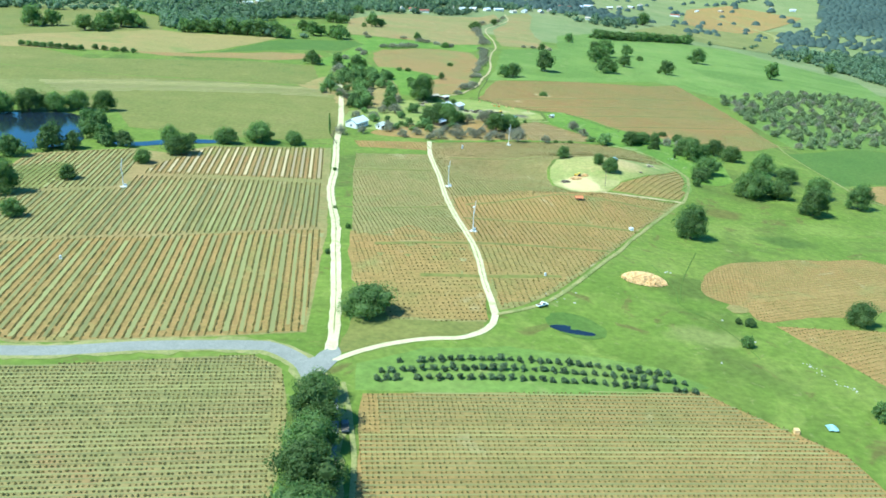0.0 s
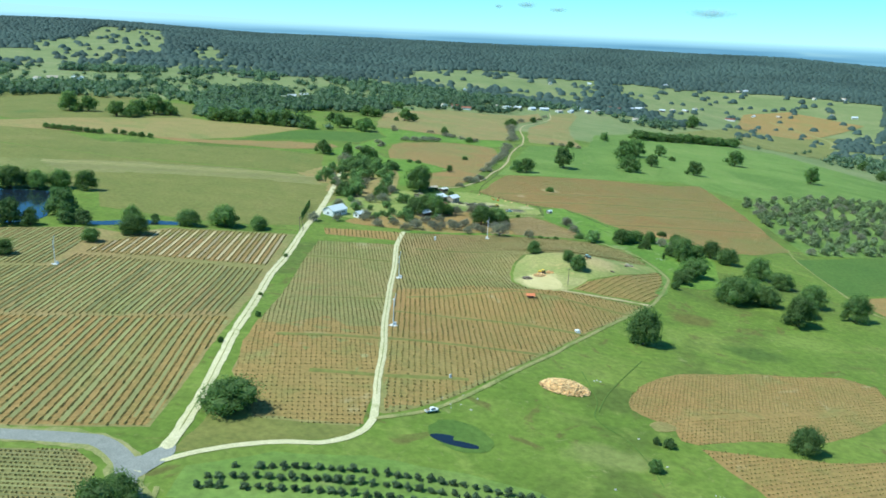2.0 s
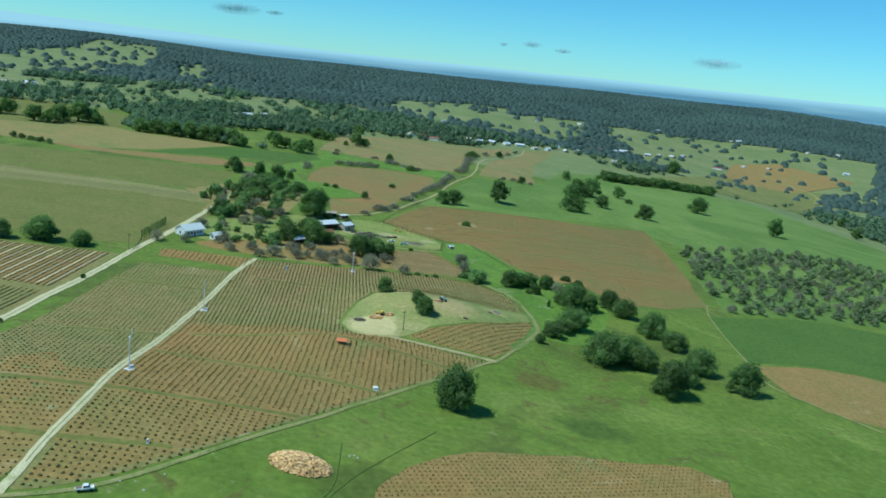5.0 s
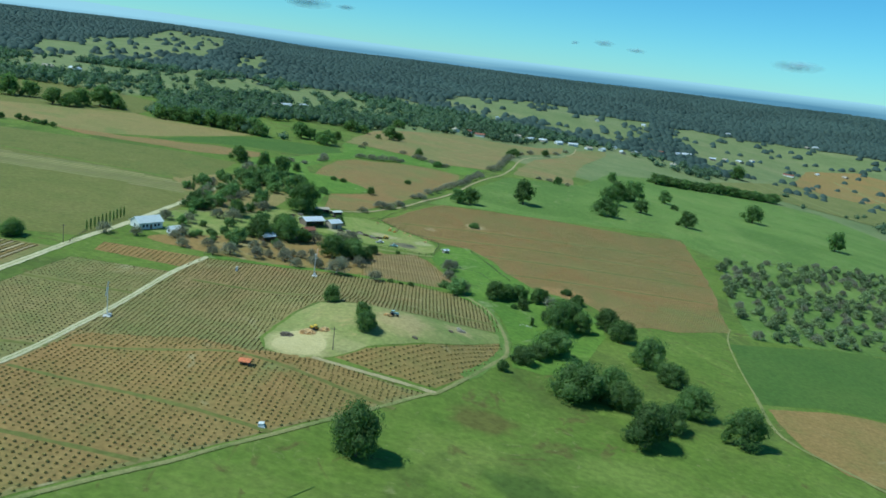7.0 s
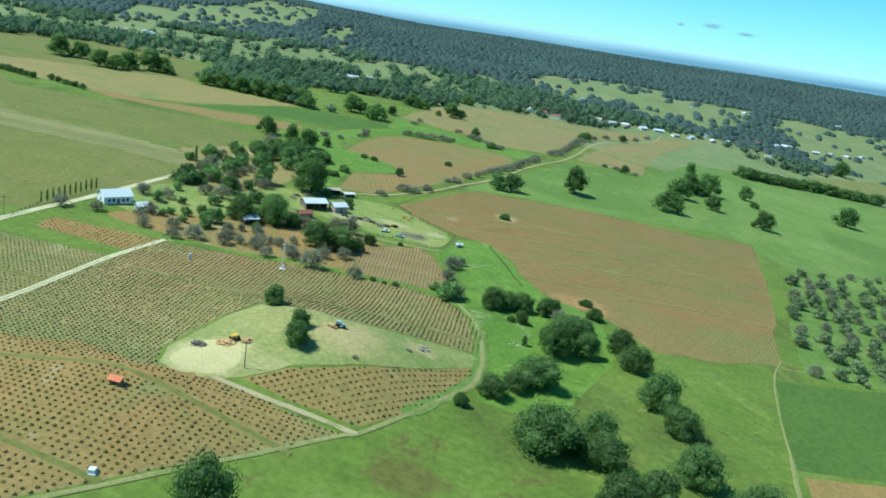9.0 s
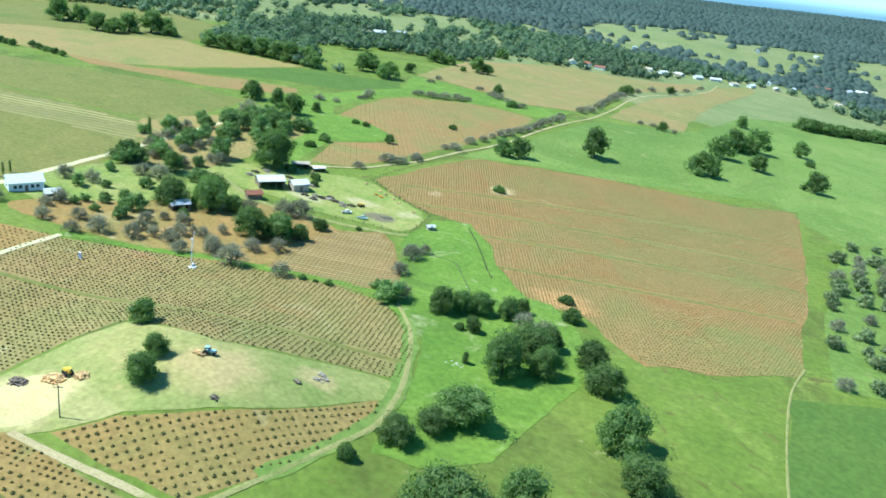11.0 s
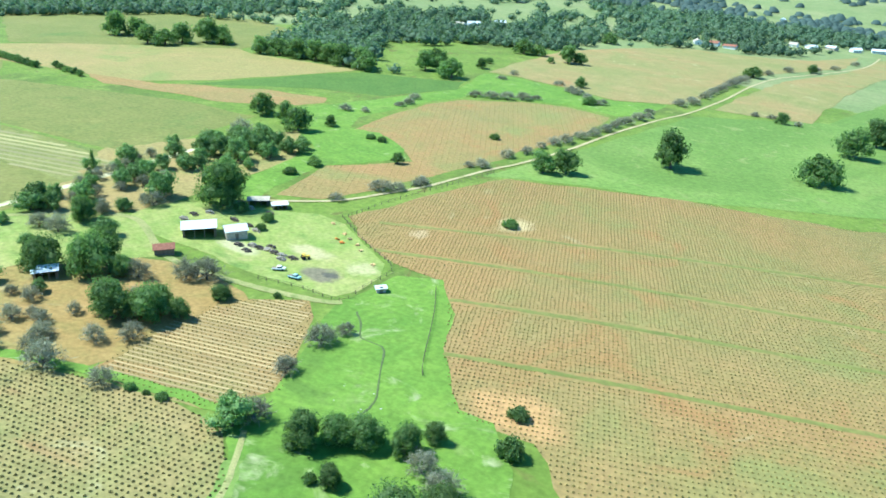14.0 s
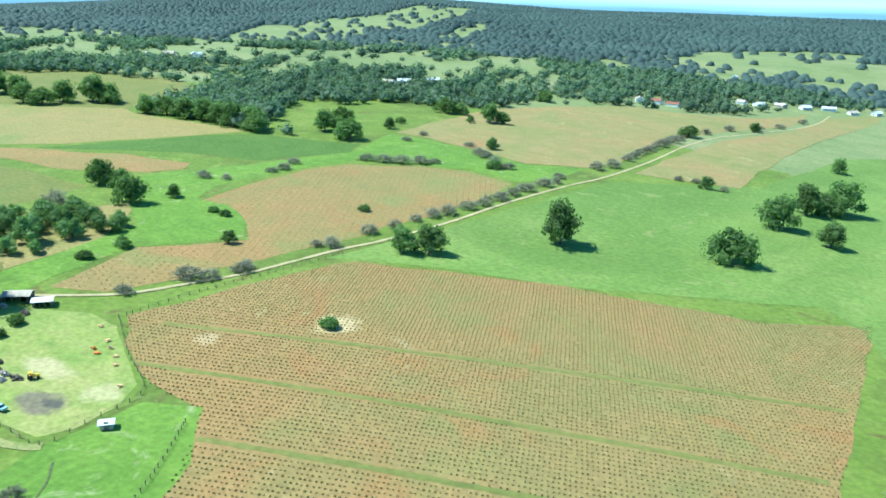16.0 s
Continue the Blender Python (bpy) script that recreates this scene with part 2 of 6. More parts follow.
def leaf_material(name, dark, light, spread=0.5, thin=0.0, stand=0.0):
    """Foliage that differs from leaf to leaf and tree to tree. stand: how far whole stands differ from one another."""
    m, n, l, b = material(name, 0.7)
    geo = n.new("ShaderNodeNewGeometry")
    r = n.new("ShaderNodeValToRGB")
    r.color_ramp.elements[0].color, r.color_ramp.elements[1].color = (*dark, 1), (*light, 1)
    l.new(geo.outputs["Random Per Island"], r.inputs["Fac"])
    info = n.new("ShaderNodeObjectInfo")
    t = n.new("ShaderNodeMapRange")
    t.inputs["To Min"].default_value, t.inputs["To Max"].default_value = 1 - spread * 0.5, 1 + spread * 0.5
    l.new(info.outputs["Random"], t.inputs["Value"])
    colour = mix(n, l, 1.0, r.outputs["Color"], t.outputs["Result"], "MULTIPLY")
    if stand:
        at = n.new("ShaderNodeTexCoord").outputs["Object"]
        colour = mix(n, l, 1.0, colour, noise_ramp(n, l, at, 0.0045, [(0.3, (1 - stand,) * 3), (0.7, (1 + stand,) * 3)], 5, 0.6, 0.5), "MULTIPLY")
    l.new(colour, b.inputs["Base Color"])
    if thin:
        glow, both = n.new("ShaderNodeBsdfTranslucent"), n.new("ShaderNodeMixShader")
        both.inputs[0].default_value = thin
        l.new(mix(n, l, 1.0, colour, (1.3, 1.5, 0.8), "MULTIPLY"), glow.inputs["Color"])
        l.new(b.outputs[0], both.inputs[1])
        l.new(glow.outputs[0], both.inputs[2])
        l.new(both.outputs[0], n["Material Output"].inputs["Surface"])
    return m


OAK_LEAF = leaf_material("oak_foliage", (0.105, 0.165, 0.055), (0.195, 0.265, 0.09), 0.5, 0.52)
PALE_LEAF = leaf_material("willow_foliage", (0.08, 0.13, 0.04), (0.17, 0.24, 0.08), 0.5, 0.3)
OLIVE_LEAF = leaf_material("olive_foliage", (0.15, 0.195, 0.09), (0.27, 0.31, 0.155), 0.5, 0.35)
TWIGS = leaf_material("bare_twigs", (0.2, 0.19, 0.135), (0.34, 0.32, 0.235), 0.4, 0.3)
VINE_LEAF = leaf_material("young_vine", (0.23, 0.195, 0.058), (0.37, 0.3, 0.098))
CITRUS_LEAF = leaf_material("citrus_foliage", (0.12, 0.195, 0.06), (0.23, 0.315, 0.11), 0.5, 0.35)
SAPLING_LEAF = leaf_material("sapling_foliage", (0.085, 0.125, 0.062), (0.15, 0.2, 0.1), 0.5, 0.3)
STRIP = leaf_material("cover_crop", (0.2, 0.2, 0.07), (0.3, 0.27, 0.105))


def plain(name, colour, rough=0.8, metal=0.0, scale=1.5, vary=0.25):
    m, n, l, b = material(name, rough)
    b.inputs["Metallic"].default_value = metal
    co = n.new("ShaderNodeTexCoord").outputs["Object"]
    lo, hi = tuple(v * (1 - vary) for v in colour), tuple(min(1, v * (1 + vary)) for v in colour)
    l.new(noise_ramp(n, l, co, scale, [(0.3, lo), (0.7, hi)], 6), b.inputs["Base Color"])
    return m


PALE_SOIL = leaf_material("loose_pale_soil", (0.37, 0.27, 0.125), (0.41, 0.3, 0.14))
MOWN = leaf_material("mown_hay", (0.27, 0.23, 0.09), (0.32, 0.265, 0.11))
STRAW = leaf_material("straw", (0.38, 0.3, 0.16), (0.47, 0.37, 0.2))
DARK_EARTH = plain("dark_earth", (0.085, 0.11, 0.035))
# Distance haze is mixed into these two: woods slightly lightened, ridge turned bluer.
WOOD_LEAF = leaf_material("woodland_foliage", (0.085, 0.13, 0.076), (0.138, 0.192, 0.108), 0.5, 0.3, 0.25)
HAZED_RIDGE_LEAF = leaf_material("hazed_ridge_foliage", (0.075, 0.112, 0.095), (0.09, 0.13, 0.108), 0.5, 0.35, 0.22)
WEATHERED = plain("weathered_boards", (0.42, 0.36, 0.28))
PALE_ROOF = plain("pale_metal_roof", (0.62, 0.65, 0.63), 0.5, vary=0.1)
ORANGE_ROOF = plain("orange_roof", (0.6, 0.2, 0.09))
GLASS = plain("dark_window_glass", (0.05, 0.06, 0.07), 0.1, vary=0.1)
CONCRETE = plain("concrete", (0.6, 0.58, 0.54), vary=0.12)
RUBBER = plain("black_rubber", (0.03, 0.03, 0.03))
TEAL = plain("teal_paint", (0.3, 0.46, 0.46), 0.4, vary=0.1)
GREY_PAINT = plain("grey_car_paint", (0.12, 0.13, 0.14), 0.3, vary=0.1)
PALE_WOOD = plain("split_pale_wood", (0.74, 0.49, 0.23), scale=0.9, vary=0.25)
DARK_WOOD = plain("dark_old_wood", (0.11, 0.09, 0.07))
PALE_STONE = plain("pale_stone", (0.4, 0.39, 0.33))
CLOUD, kn, kl, kb = material("cloud_vapour", 1.0)
kb.inputs["Base Color"].default_value = (0.42, 0.5, 0.58, 1)
box_at = kn.new("ShaderNodeTexCoord").outputs["Generated"]
mid = kn.new("ShaderNodeVectorMath")
mid.operation = "DISTANCE"
mid.inputs[1].default_value = (0.5, 0.5, 0.5)
flat = kn.new("ShaderNodeMapping")
flat.inputs["Scale"].default_value, flat.inputs["Location"].default_value = (1, 0, 1), (0, 0.5, 0)
kl.new(box_at, flat.inputs["Vector"])
kl.new(flat.outputs["Vector"], mid.inputs[0])
rim = kn.new("ShaderNodeMapRange")
rim.inputs["From Min"].default_value, rim.inputs["From Max"].default_value = 0.5, 0.1
rim.inputs["To Min"].default_value, rim.inputs["To Max"].default_value = 0.0, 0.6
kl.new(mid.outputs["Value"], rim.inputs["Value"])
wisp = noise_ramp(kn, kl, kn.new("ShaderNodeTexCoord").outputs["Object"], 0.012, [(0.3, (0, 0, 0)), (0.66, (1, 1, 1))], 3)
kl.new(mix(kn, kl, 1.0, rim.outputs["Result"], wisp, "MULTIPLY"), kb.inputs["Alpha"])
# Haze painted in glowing colour, fading to the sky's blue towards the top.
DISTANCE, dn, dl, db = material("painted_haze", 1.0)
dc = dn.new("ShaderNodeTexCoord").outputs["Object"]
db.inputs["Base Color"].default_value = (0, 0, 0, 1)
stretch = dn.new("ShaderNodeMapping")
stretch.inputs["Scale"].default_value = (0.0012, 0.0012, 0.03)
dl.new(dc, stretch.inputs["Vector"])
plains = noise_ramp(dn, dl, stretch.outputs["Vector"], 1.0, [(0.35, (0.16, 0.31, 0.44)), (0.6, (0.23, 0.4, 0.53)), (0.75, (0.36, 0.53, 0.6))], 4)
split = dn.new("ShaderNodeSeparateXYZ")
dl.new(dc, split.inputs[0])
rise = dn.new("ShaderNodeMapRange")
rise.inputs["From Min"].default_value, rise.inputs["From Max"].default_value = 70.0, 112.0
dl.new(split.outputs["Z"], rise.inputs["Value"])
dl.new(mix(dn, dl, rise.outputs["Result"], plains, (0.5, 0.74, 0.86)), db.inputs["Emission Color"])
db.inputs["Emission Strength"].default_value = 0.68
BARK = plain("bark", (0.12, 0.095, 0.07))
WHITE = plain("white_paint", (0.72, 0.72, 0.7), vary=0.08)
TIN = plain("galvanised_roof", (0.6, 0.62, 0.64), 0.5, vary=0.15)
RUST = plain("rusty_roof", (0.26, 0.11, 0.07))
TIMBER = plain("weathered_timber", (0.2, 0.16, 0.12))
ORANGE = plain("orange_paint", (0.62, 0.22, 0.04))
YELLOW = plain("yellow_paint", (0.7, 0.45, 0.05))
WATER, wnn, wll, wb = material("dark_water", 0.08)
wb.inputs["Base Color"].default_value = (0.012, 0.02, 0.03, 1)
wb.inputs["Specular IOR Level"].default_value = 0.5


# ---- the lie of the land ----
def smooth(a, b, v):
    t = min(1.0, max(0.0, (v - a) / (b - a)))
    return t * t * (3 - 2 * t)


# far hills with meadows on their faces: bearing, distance, height of the top, half widths
HILLS = [(-26, 2350, 50, 380, 330), (-41, 2300, 34, 420, 300), (-4, 1900, 20, 260, 190)]


def ground_z(x, y):
    """A broad slope that falls to the east, and a wooded ridge round the northern distance."""
    u = (min(528, max(-576, x)) / 0.96 - 50) / 100
    v = (min(1296, max(-336, y)) / 0.96 - 450) / 100
    z = 0.96 * (21.148 - 6.749 * u - 2.897 * v - 0.491 * u * u - 0.227 * u * v - 0.021 * v * v)
    z += 0.3 - 0.9 * smooth(150, 230, y) + 1.9 * (min(1250, max(130, y)) - 400) / 400
    z += 2.9 * math.exp(-((x - 45) ** 2 + (y - 353) ** 2) / 350)  # a hump under a tree
    z += 7.3 * math.exp(-(x - 69) ** 2 / 750 - (y - 346) ** 2 / 950)  # the knoll with the clearing, and its shoulder
    z += 3.9 * math.exp(-((x - 43) ** 2 + (y - 292) ** 2) / 700) + 1.5 * math.exp(-((x - 97) ** 2 + (y - 398) ** 2) / 700)
    z += 5.2 * math.exp(-(x + 8) ** 2 / 5000 - (y - 228) ** 2 / 1400)  # a broad swell across the vineyards
    z -= 2.4 * math.exp(-((x - 18) ** 2 + (y - 482) ** 2) / 3200)  # and one under the farmyard
    z += 2.2 * math.exp(-((x - 110) ** 2 + (y - 790) ** 2) / 36000)  # the swell of the far pasture
    d = math.hypot(x, y)
    if d > 1300:
        az = math.degrees(math.atan2(x, y))
        crest = 58 + 32 * smooth(10, 34, -az) - 62 * smooth(36, 58, -az) - 55 * smooth(14, 36, az) + 8 * noise.noise((az * 0.13, 3.1, 0))
        k = smooth(1700, 3500, d)
        z = z * (1 - k) + crest * k + 8 * noise.noise((x * 0.0019, y * 0.0019, 7)) * smooth(1300, 2200, d) * (1 - 0.6 * k)
        z -= 140 * smooth(3700, 4500, d)
        for h_az, h_d, top, across, deep in HILLS:
            k = math.exp(-(((az - h_az) * h_d / 57.3 / across) ** 2 + ((d - h_d) / deep) ** 2))
            z += (top - z) * k
    return z


def surface(name, bm_or_mesh, mat, kind="structure", label="", category=""):
    me = bm_or_mesh
    if isinstance(me, bmesh.types.BMesh):
        me = bpy.data.meshes.new(name)
        bm_or_mesh.to_mesh(me)
        bm_or_mesh.free()
    if mat:
        me.materials.append(mat)
    return tagged(new(name, me), label, category, "", kind)


def axis_steps(lo, a, b, hi, step):
    """Even steps from a to b, then growing ones out to lo and hi."""
    mid = list(np.arange(a, b + 1, step))
    s, up = step, [mid[-1]]
    while up[-1] < hi:
        s *= 1.06
        up.append(up[-1] + s)
    s, down = step, [mid[0]]
    while down[-1] > lo:
        s *= 1.06
        down.append(down[-1] - s)
    return down[:0:-1] + mid + up[1:]


gx, gy = axis_steps(-4700, -400, 400, 4700, 4), axis_steps(-1500, 60, 1000, 4700, 4)
me = bpy.data.meshes.new("ground")
me.from_pydata([(x, y, ground_z(x, y)) for y in gy for x in gx], [],
               [(j * len(gx) + i, j * len(gx) + i + 1, (j + 1) * len(gx) + i + 1, (j + 1) * len(gx) + i)
                for j in range(len(gy) - 1) for i in range(len(gx) - 1)])
me.shade_smooth()
me.materials.append(GRASS)
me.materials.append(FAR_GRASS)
# ground more than about 960 m out takes the paler, greyer grass
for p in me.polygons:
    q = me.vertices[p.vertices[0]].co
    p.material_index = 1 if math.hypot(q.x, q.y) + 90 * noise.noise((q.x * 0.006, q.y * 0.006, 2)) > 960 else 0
surface("ground", me, None, label="rolling green spring pasture", category="ground")


def inside(p, poly):
    x, y = p
    hit = False
    for (x1, y1), (x2, y2) in zip(poly, poly[1:] + poly[:1]):
        if (y1 > y) != (y2 > y) and x < (x2 - x1) * (y - y1) / (y2 - y1) + x1:
            hit = not hit
    return hit


def rounded(poly, n=3, wobble=0.0, seed=0):
    """The polygon with its corners cut round and its edges a little uneven."""
    for _ in range(n):
        poly = [q for a, b in zip(poly, poly[1:] + poly[:1])
                for q in ((a[0] * 0.75 + b[0] * 0.25, a[1] * 0.75 + b[1] * 0.25), (a[0] * 0.25 + b[0] * 0.75, a[1] * 0.25 + b[1] * 0.75))]
    if wobble:
        poly = [(x + wobble * noise.noise((x * 0.08, y * 0.08, seed)), y + wobble * noise.noise((x * 0.08, y * 0.08, seed + 9))) for x, y in poly]
    return poly


def ragged(poly, wobble=2.0, step=12.0, seed=3):
    """The polygon with long edges broken into short uneven ones."""
    out = []
    for a, b in zip(poly, poly[1:] + poly[:1]):
        n = max(1, int(math.hypot(b[0] - a[0], b[1] - a[1]) / step))
        out += [(a[0] + (b[0] - a[0]) * k / n, a[1] + (b[1] - a[1]) * k / n) for k in range(n)]
    return [(x + wobble * noise.noise((x * 0.06, y * 0.06, seed)), y + wobble * noise.noise((x * 0.06, y * 0.06, seed + 9))) for x, y in out]


def field(name, poly, mat, lift, label, category="field", step=8, kind="structure"):
    """A patch of ground cover that follows the land."""
    poly = [(a[0] + (b[0] - a[0]) * i / n, a[1] + (b[1] - a[1]) * i / n) for a, b in zip(poly, poly[1:] + poly[:1])
            for n in [max(1, int(math.hypot(b[0] - a[0], b[1] - a[1]) / (2.5 if a[1] < 620 else 6)))] for i in range(n)]
    fray = 0.5 if mat is not WATER else 0.0
    poly = [(x + fray * noise.noise((x * 0.7, y * 0.7, 1)), y + fray * noise.noise((x * 0.7, y * 0.7, 8))) for x, y in poly]
    pts = [Vector(p) for p in poly]
    k = len(pts)
    xs, ys = [p[0] for p in poly], [p[1] for p in poly]
    pts += [Vector((x, y)) for x in np.arange(min(xs), max(xs), step) for y in np.arange(min(ys), max(ys), step) if inside((x, y), poly)]
    out = delaunay_2d_cdt(pts, [(i, (i + 1) % k) for i in range(k)], [], 1, 0.001)
    me = bpy.data.meshes.new(name)
    rim = {i for i, first in enumerate(out[3]) if any(j < k for j in first)}
    me.from_pydata([(p.x, p.y, ground_z(p.x, p.y) + lift * (0.6 if i in rim else 1)) for i, p in enumerate(out[0])], [], out[2])
    me.shade_smooth()
    bm = bmesh.new()
    bm.from_mesh(me)
    bmesh.ops.recalc_face_normals(bm, faces=bm.faces)
    if sum(f.normal.z for f in bm.faces) < 0:
        bmesh.ops.reverse_faces(bm, faces=bm.faces)
    bm.to_mesh(me)
    bm.free()
    return surface(name, me, mat, kind, label, category)


def spline(pts, step=4.0):
    """Even points along a smooth curve through pts."""
    out = []
    for i in range(len(pts) - 1):
        a, b, c, d = (Vector(pts[max(0, min(len(pts) - 1, j))]) for j in (i - 1, i, i + 1, i + 2))
        n = max(1, int((c - b).length / step))
        for k in range(n):
            t = k / n
            out.append(0.5 * ((2 * b) + (c - a) * t + (2 * a - 5 * b + 4 * c - d) * t * t + (3 * b - a - 3 * c + d) * t ** 3))
    return out + [Vector(pts[-1])]


def ribbon(name, pts, width, mat, lift, label, category, uneven=0.15):
    p = spline(pts, 2.0)
    verts, n = [], len(p)
    for i, q in enumerate(p):
        way = (p[min(n - 1, i + 1)] - p[max(0, i - 1)]).normalized()
        side = Vector((-way.y, way.x))
        for k, s in enumerate((-0.5, -0.17, 0.17, 0.5)):
            w = width * s * (1 + uneven * noise.noise((q.x * 0.15, q.y * 0.15, k)) + 1.6 * uneven * noise.noise((q.x * 0.55, q.y * 0.55, k)))
            v = q + side * w
            verts.append((v.x, v.y, ground_z(v.x, v.y) + lift * (1 if abs(s) < 0.3 else 0.7)))
    me = bpy.data.meshes.new(name)
    me.from_pydata(verts, [], [(4 * i + k + 1, 4 * i + k, 4 * i + 4 + k, 4 * i + 5 + k) for i in range(n - 1) for k in range(3)])
    me.shade_smooth()
    return surface(name, me, mat, "structure", label, category)


# ---- roads and tracks ----
ribbon("road", [(-153.4, 140.8), (-98.7, 146.6), (-75.5, 152.7), (-53.3, 156.7), (-46.2, 156.7), (-38.2, 150.6), (-34.1, 142.5), (-30.1, 134.4), (-26.1, 93.9), (-24.1, 45.3)], 4.6, ASPHALT, 0.16, "worn grey two-lane country road between vineyards", "road", 0.03)
ribbon("road_shoulder", [(-153.4, 140.8), (-98.7, 146.6), (-75.5, 152.7), (-53.3, 156.7), (-46.2, 156.7), (-38.2, 150.6), (-34.1, 142.5), (-30.1, 134.4), (-26.1, 93.9), (-24.1, 45.3)], 7.4, TRACK, 0.12, "tan dirt shoulder of a country road", "road", 0.25)
field("gravel_apron", rounded([(-38.2, 151.6), (-35.1, 155.6), (-33.1, 161.7), (-30.1, 157.6), (-31.1, 152.6), (-33.1, 143.5), (-36.2, 147.6)], 2, 0.3), ASPHALT, 0.24, "worn grey asphalt apron where tracks meet the road", "road", 4)
ribbon("gravel_road", [(-34.1, 147.6), (-33.1, 154.6), (-33.4, 166), (-36.3, 190), (-40.3, 217), (-43.6, 240), (-48, 263), (-53, 291), (-55.3, 318), (-62.2, 373), (-65.2, 407.6), (-76.6, 490.3), (-86.5, 552.2)], 2.9, GRAVEL, 0.2, "pale gravel farm road between vineyards", "road")
ribbon("farm_track", [(-34.1, 151.6), (-31, 153.5), (-26, 158.5), (-18, 164), (-10, 167.5), (-2, 169.5), (3, 173.5), (6, 178.5), (7, 184)], 1.8, GRAVEL, 0.18, "pale gravel farm track", "road")
ribbon("farm_track", [(7, 183.5), (5.5, 195), (4.3, 203), (2.3, 222), (-0.8, 240), (-3.8, 261), (-8, 291), (-11.5, 322), (-16.6, 358), (-18, 386)], 2.0, GRAVEL, 0.22, "pale dirt lane through the vineyard", "road")
ribbon("farm_track", [(7, 183.7), (16, 189), (23, 195.5), (30.5, 206), (38, 218.5), (45, 231), (51, 242), (56, 253), (62, 264), (85.7, 306.4), (90, 312), (96, 328), (100.5, 344), (103, 356), (101.5, 368), (97.5, 382), (90, 399), (84, 408), (77, 417)], 1.3, TRACK, 0.2, "worn track along the vineyard edge", "road")
ribbon("farm_track", [(55, 309), (67, 309.5), (78, 310.8), (90, 312)], 1.7, DIRT, 0.2, "pale dirt lane between vine blocks", "road")

ribbon("grass_verge", [(95, 327), (100, 344), (102, 357), (101, 368), (97, 382), (90, 399), (83, 408.5)], 4.0, PASTURE, 0.13, "green grass verge beside the worn track", "grass", 0.3)
ribbon("grass_verge", [(-18.8, 386.9), (2.4, 394.9), (22.6, 405.5), (41.2, 412.6), (58.8, 417.8), (74.5, 420.6)], 3.4, LUSH, 0.16, "green grass verge along the vineyard", "grass", 0.4)

for lane in ([(-33.4, 166), (-36.3, 190), (-40.3, 217), (-43.6, 240), (-48, 263), (-53, 291), (-55.3, 318), (-62, 371)], [(5.5, 195), (4.3, 203), (2.3, 222), (-0.8, 240), (-3.8, 261), (-8, 291), (-11.5, 322), (-16.6, 358)]):
    ribbon("grass_strip", lane, 0.3, TRACK, 0.27, "thin worn grass strip between wheel ruts", "grass", 0.8)

# ---- vineyards ----
def grow(name, template, places, mat, label, category, kind="stuff"):
    """One mesh of many small plants. template: verts, faces; places: x, y, z, scale, turn."""
    tv, tf = np.array(template[0], float), template[1]
    a = np.array(places, float)
    c, s = np.cos(a[:, 4])[:, None], np.sin(a[:, 4])[:, None]
    k = a[:, 3][:, None]
    v = np.stack([(tv[:, 0] * c - tv[:, 1] * s) * k + a[:, 0:1], (tv[:, 0] * s + tv[:, 1] * c) * k + a[:, 1:2], tv[:, 2] * k + a[:, 2:3]], -1)
    n, m = len(a), len(tv)
    f = np.array(tf)
    faces = (f[None] + (np.arange(n) * m)[:, None, None]).reshape(-1, f.shape[1])
    me = bpy.data.meshes.new(name)
    me.vertices.add(n * m)
    me.vertices.foreach_set("co", v.reshape(-1))
    me.loops.add(faces.size)
    me.loops.foreach_set("vertex_index", faces.reshape(-1).astype(np.int32))
    me.polygons.add(len(faces))
    me.polygons.foreach_set("loop_start", np.arange(0, faces.size, f.shape[1], dtype=np.int32))
    me.update(calc_edges=True)
    me.materials.append(mat)
    return tagged(new(name, me), label, category, "", kind)


def vine_template():
    """A head-trained vine: a short stump and a few drooping shoots."""
    r = random.Random(4)
    verts, faces = [], []
    for i in range(5):
        a = i / 5 * math.tau + r.uniform(-0.2, 0.2)
        q = r.uniform(0.34, 0.52)
        c, s = math.cos(a), math.sin(a)
        b = len(verts)
        verts += [(0.08 * -s, 0.08 * c, 0.12), (q * c - 0.3 * s, q * s + 0.3 * c, 0.2), (q * c + 0.3 * s, q * s - 0.3 * c, 0.24), (0.1 * c, 0.1 * s, 0.5)]
        faces += [(b, b + 2, b + 1), (b + 1, b + 2, b + 3)]
    b = len(verts)
    verts += [(0.1, 0, 0), (-0.1, 0, 0), (0, 0, 0.5)]
    faces.append((b, b + 1, b + 2))
    return verts, faces


VINE = vine_template()


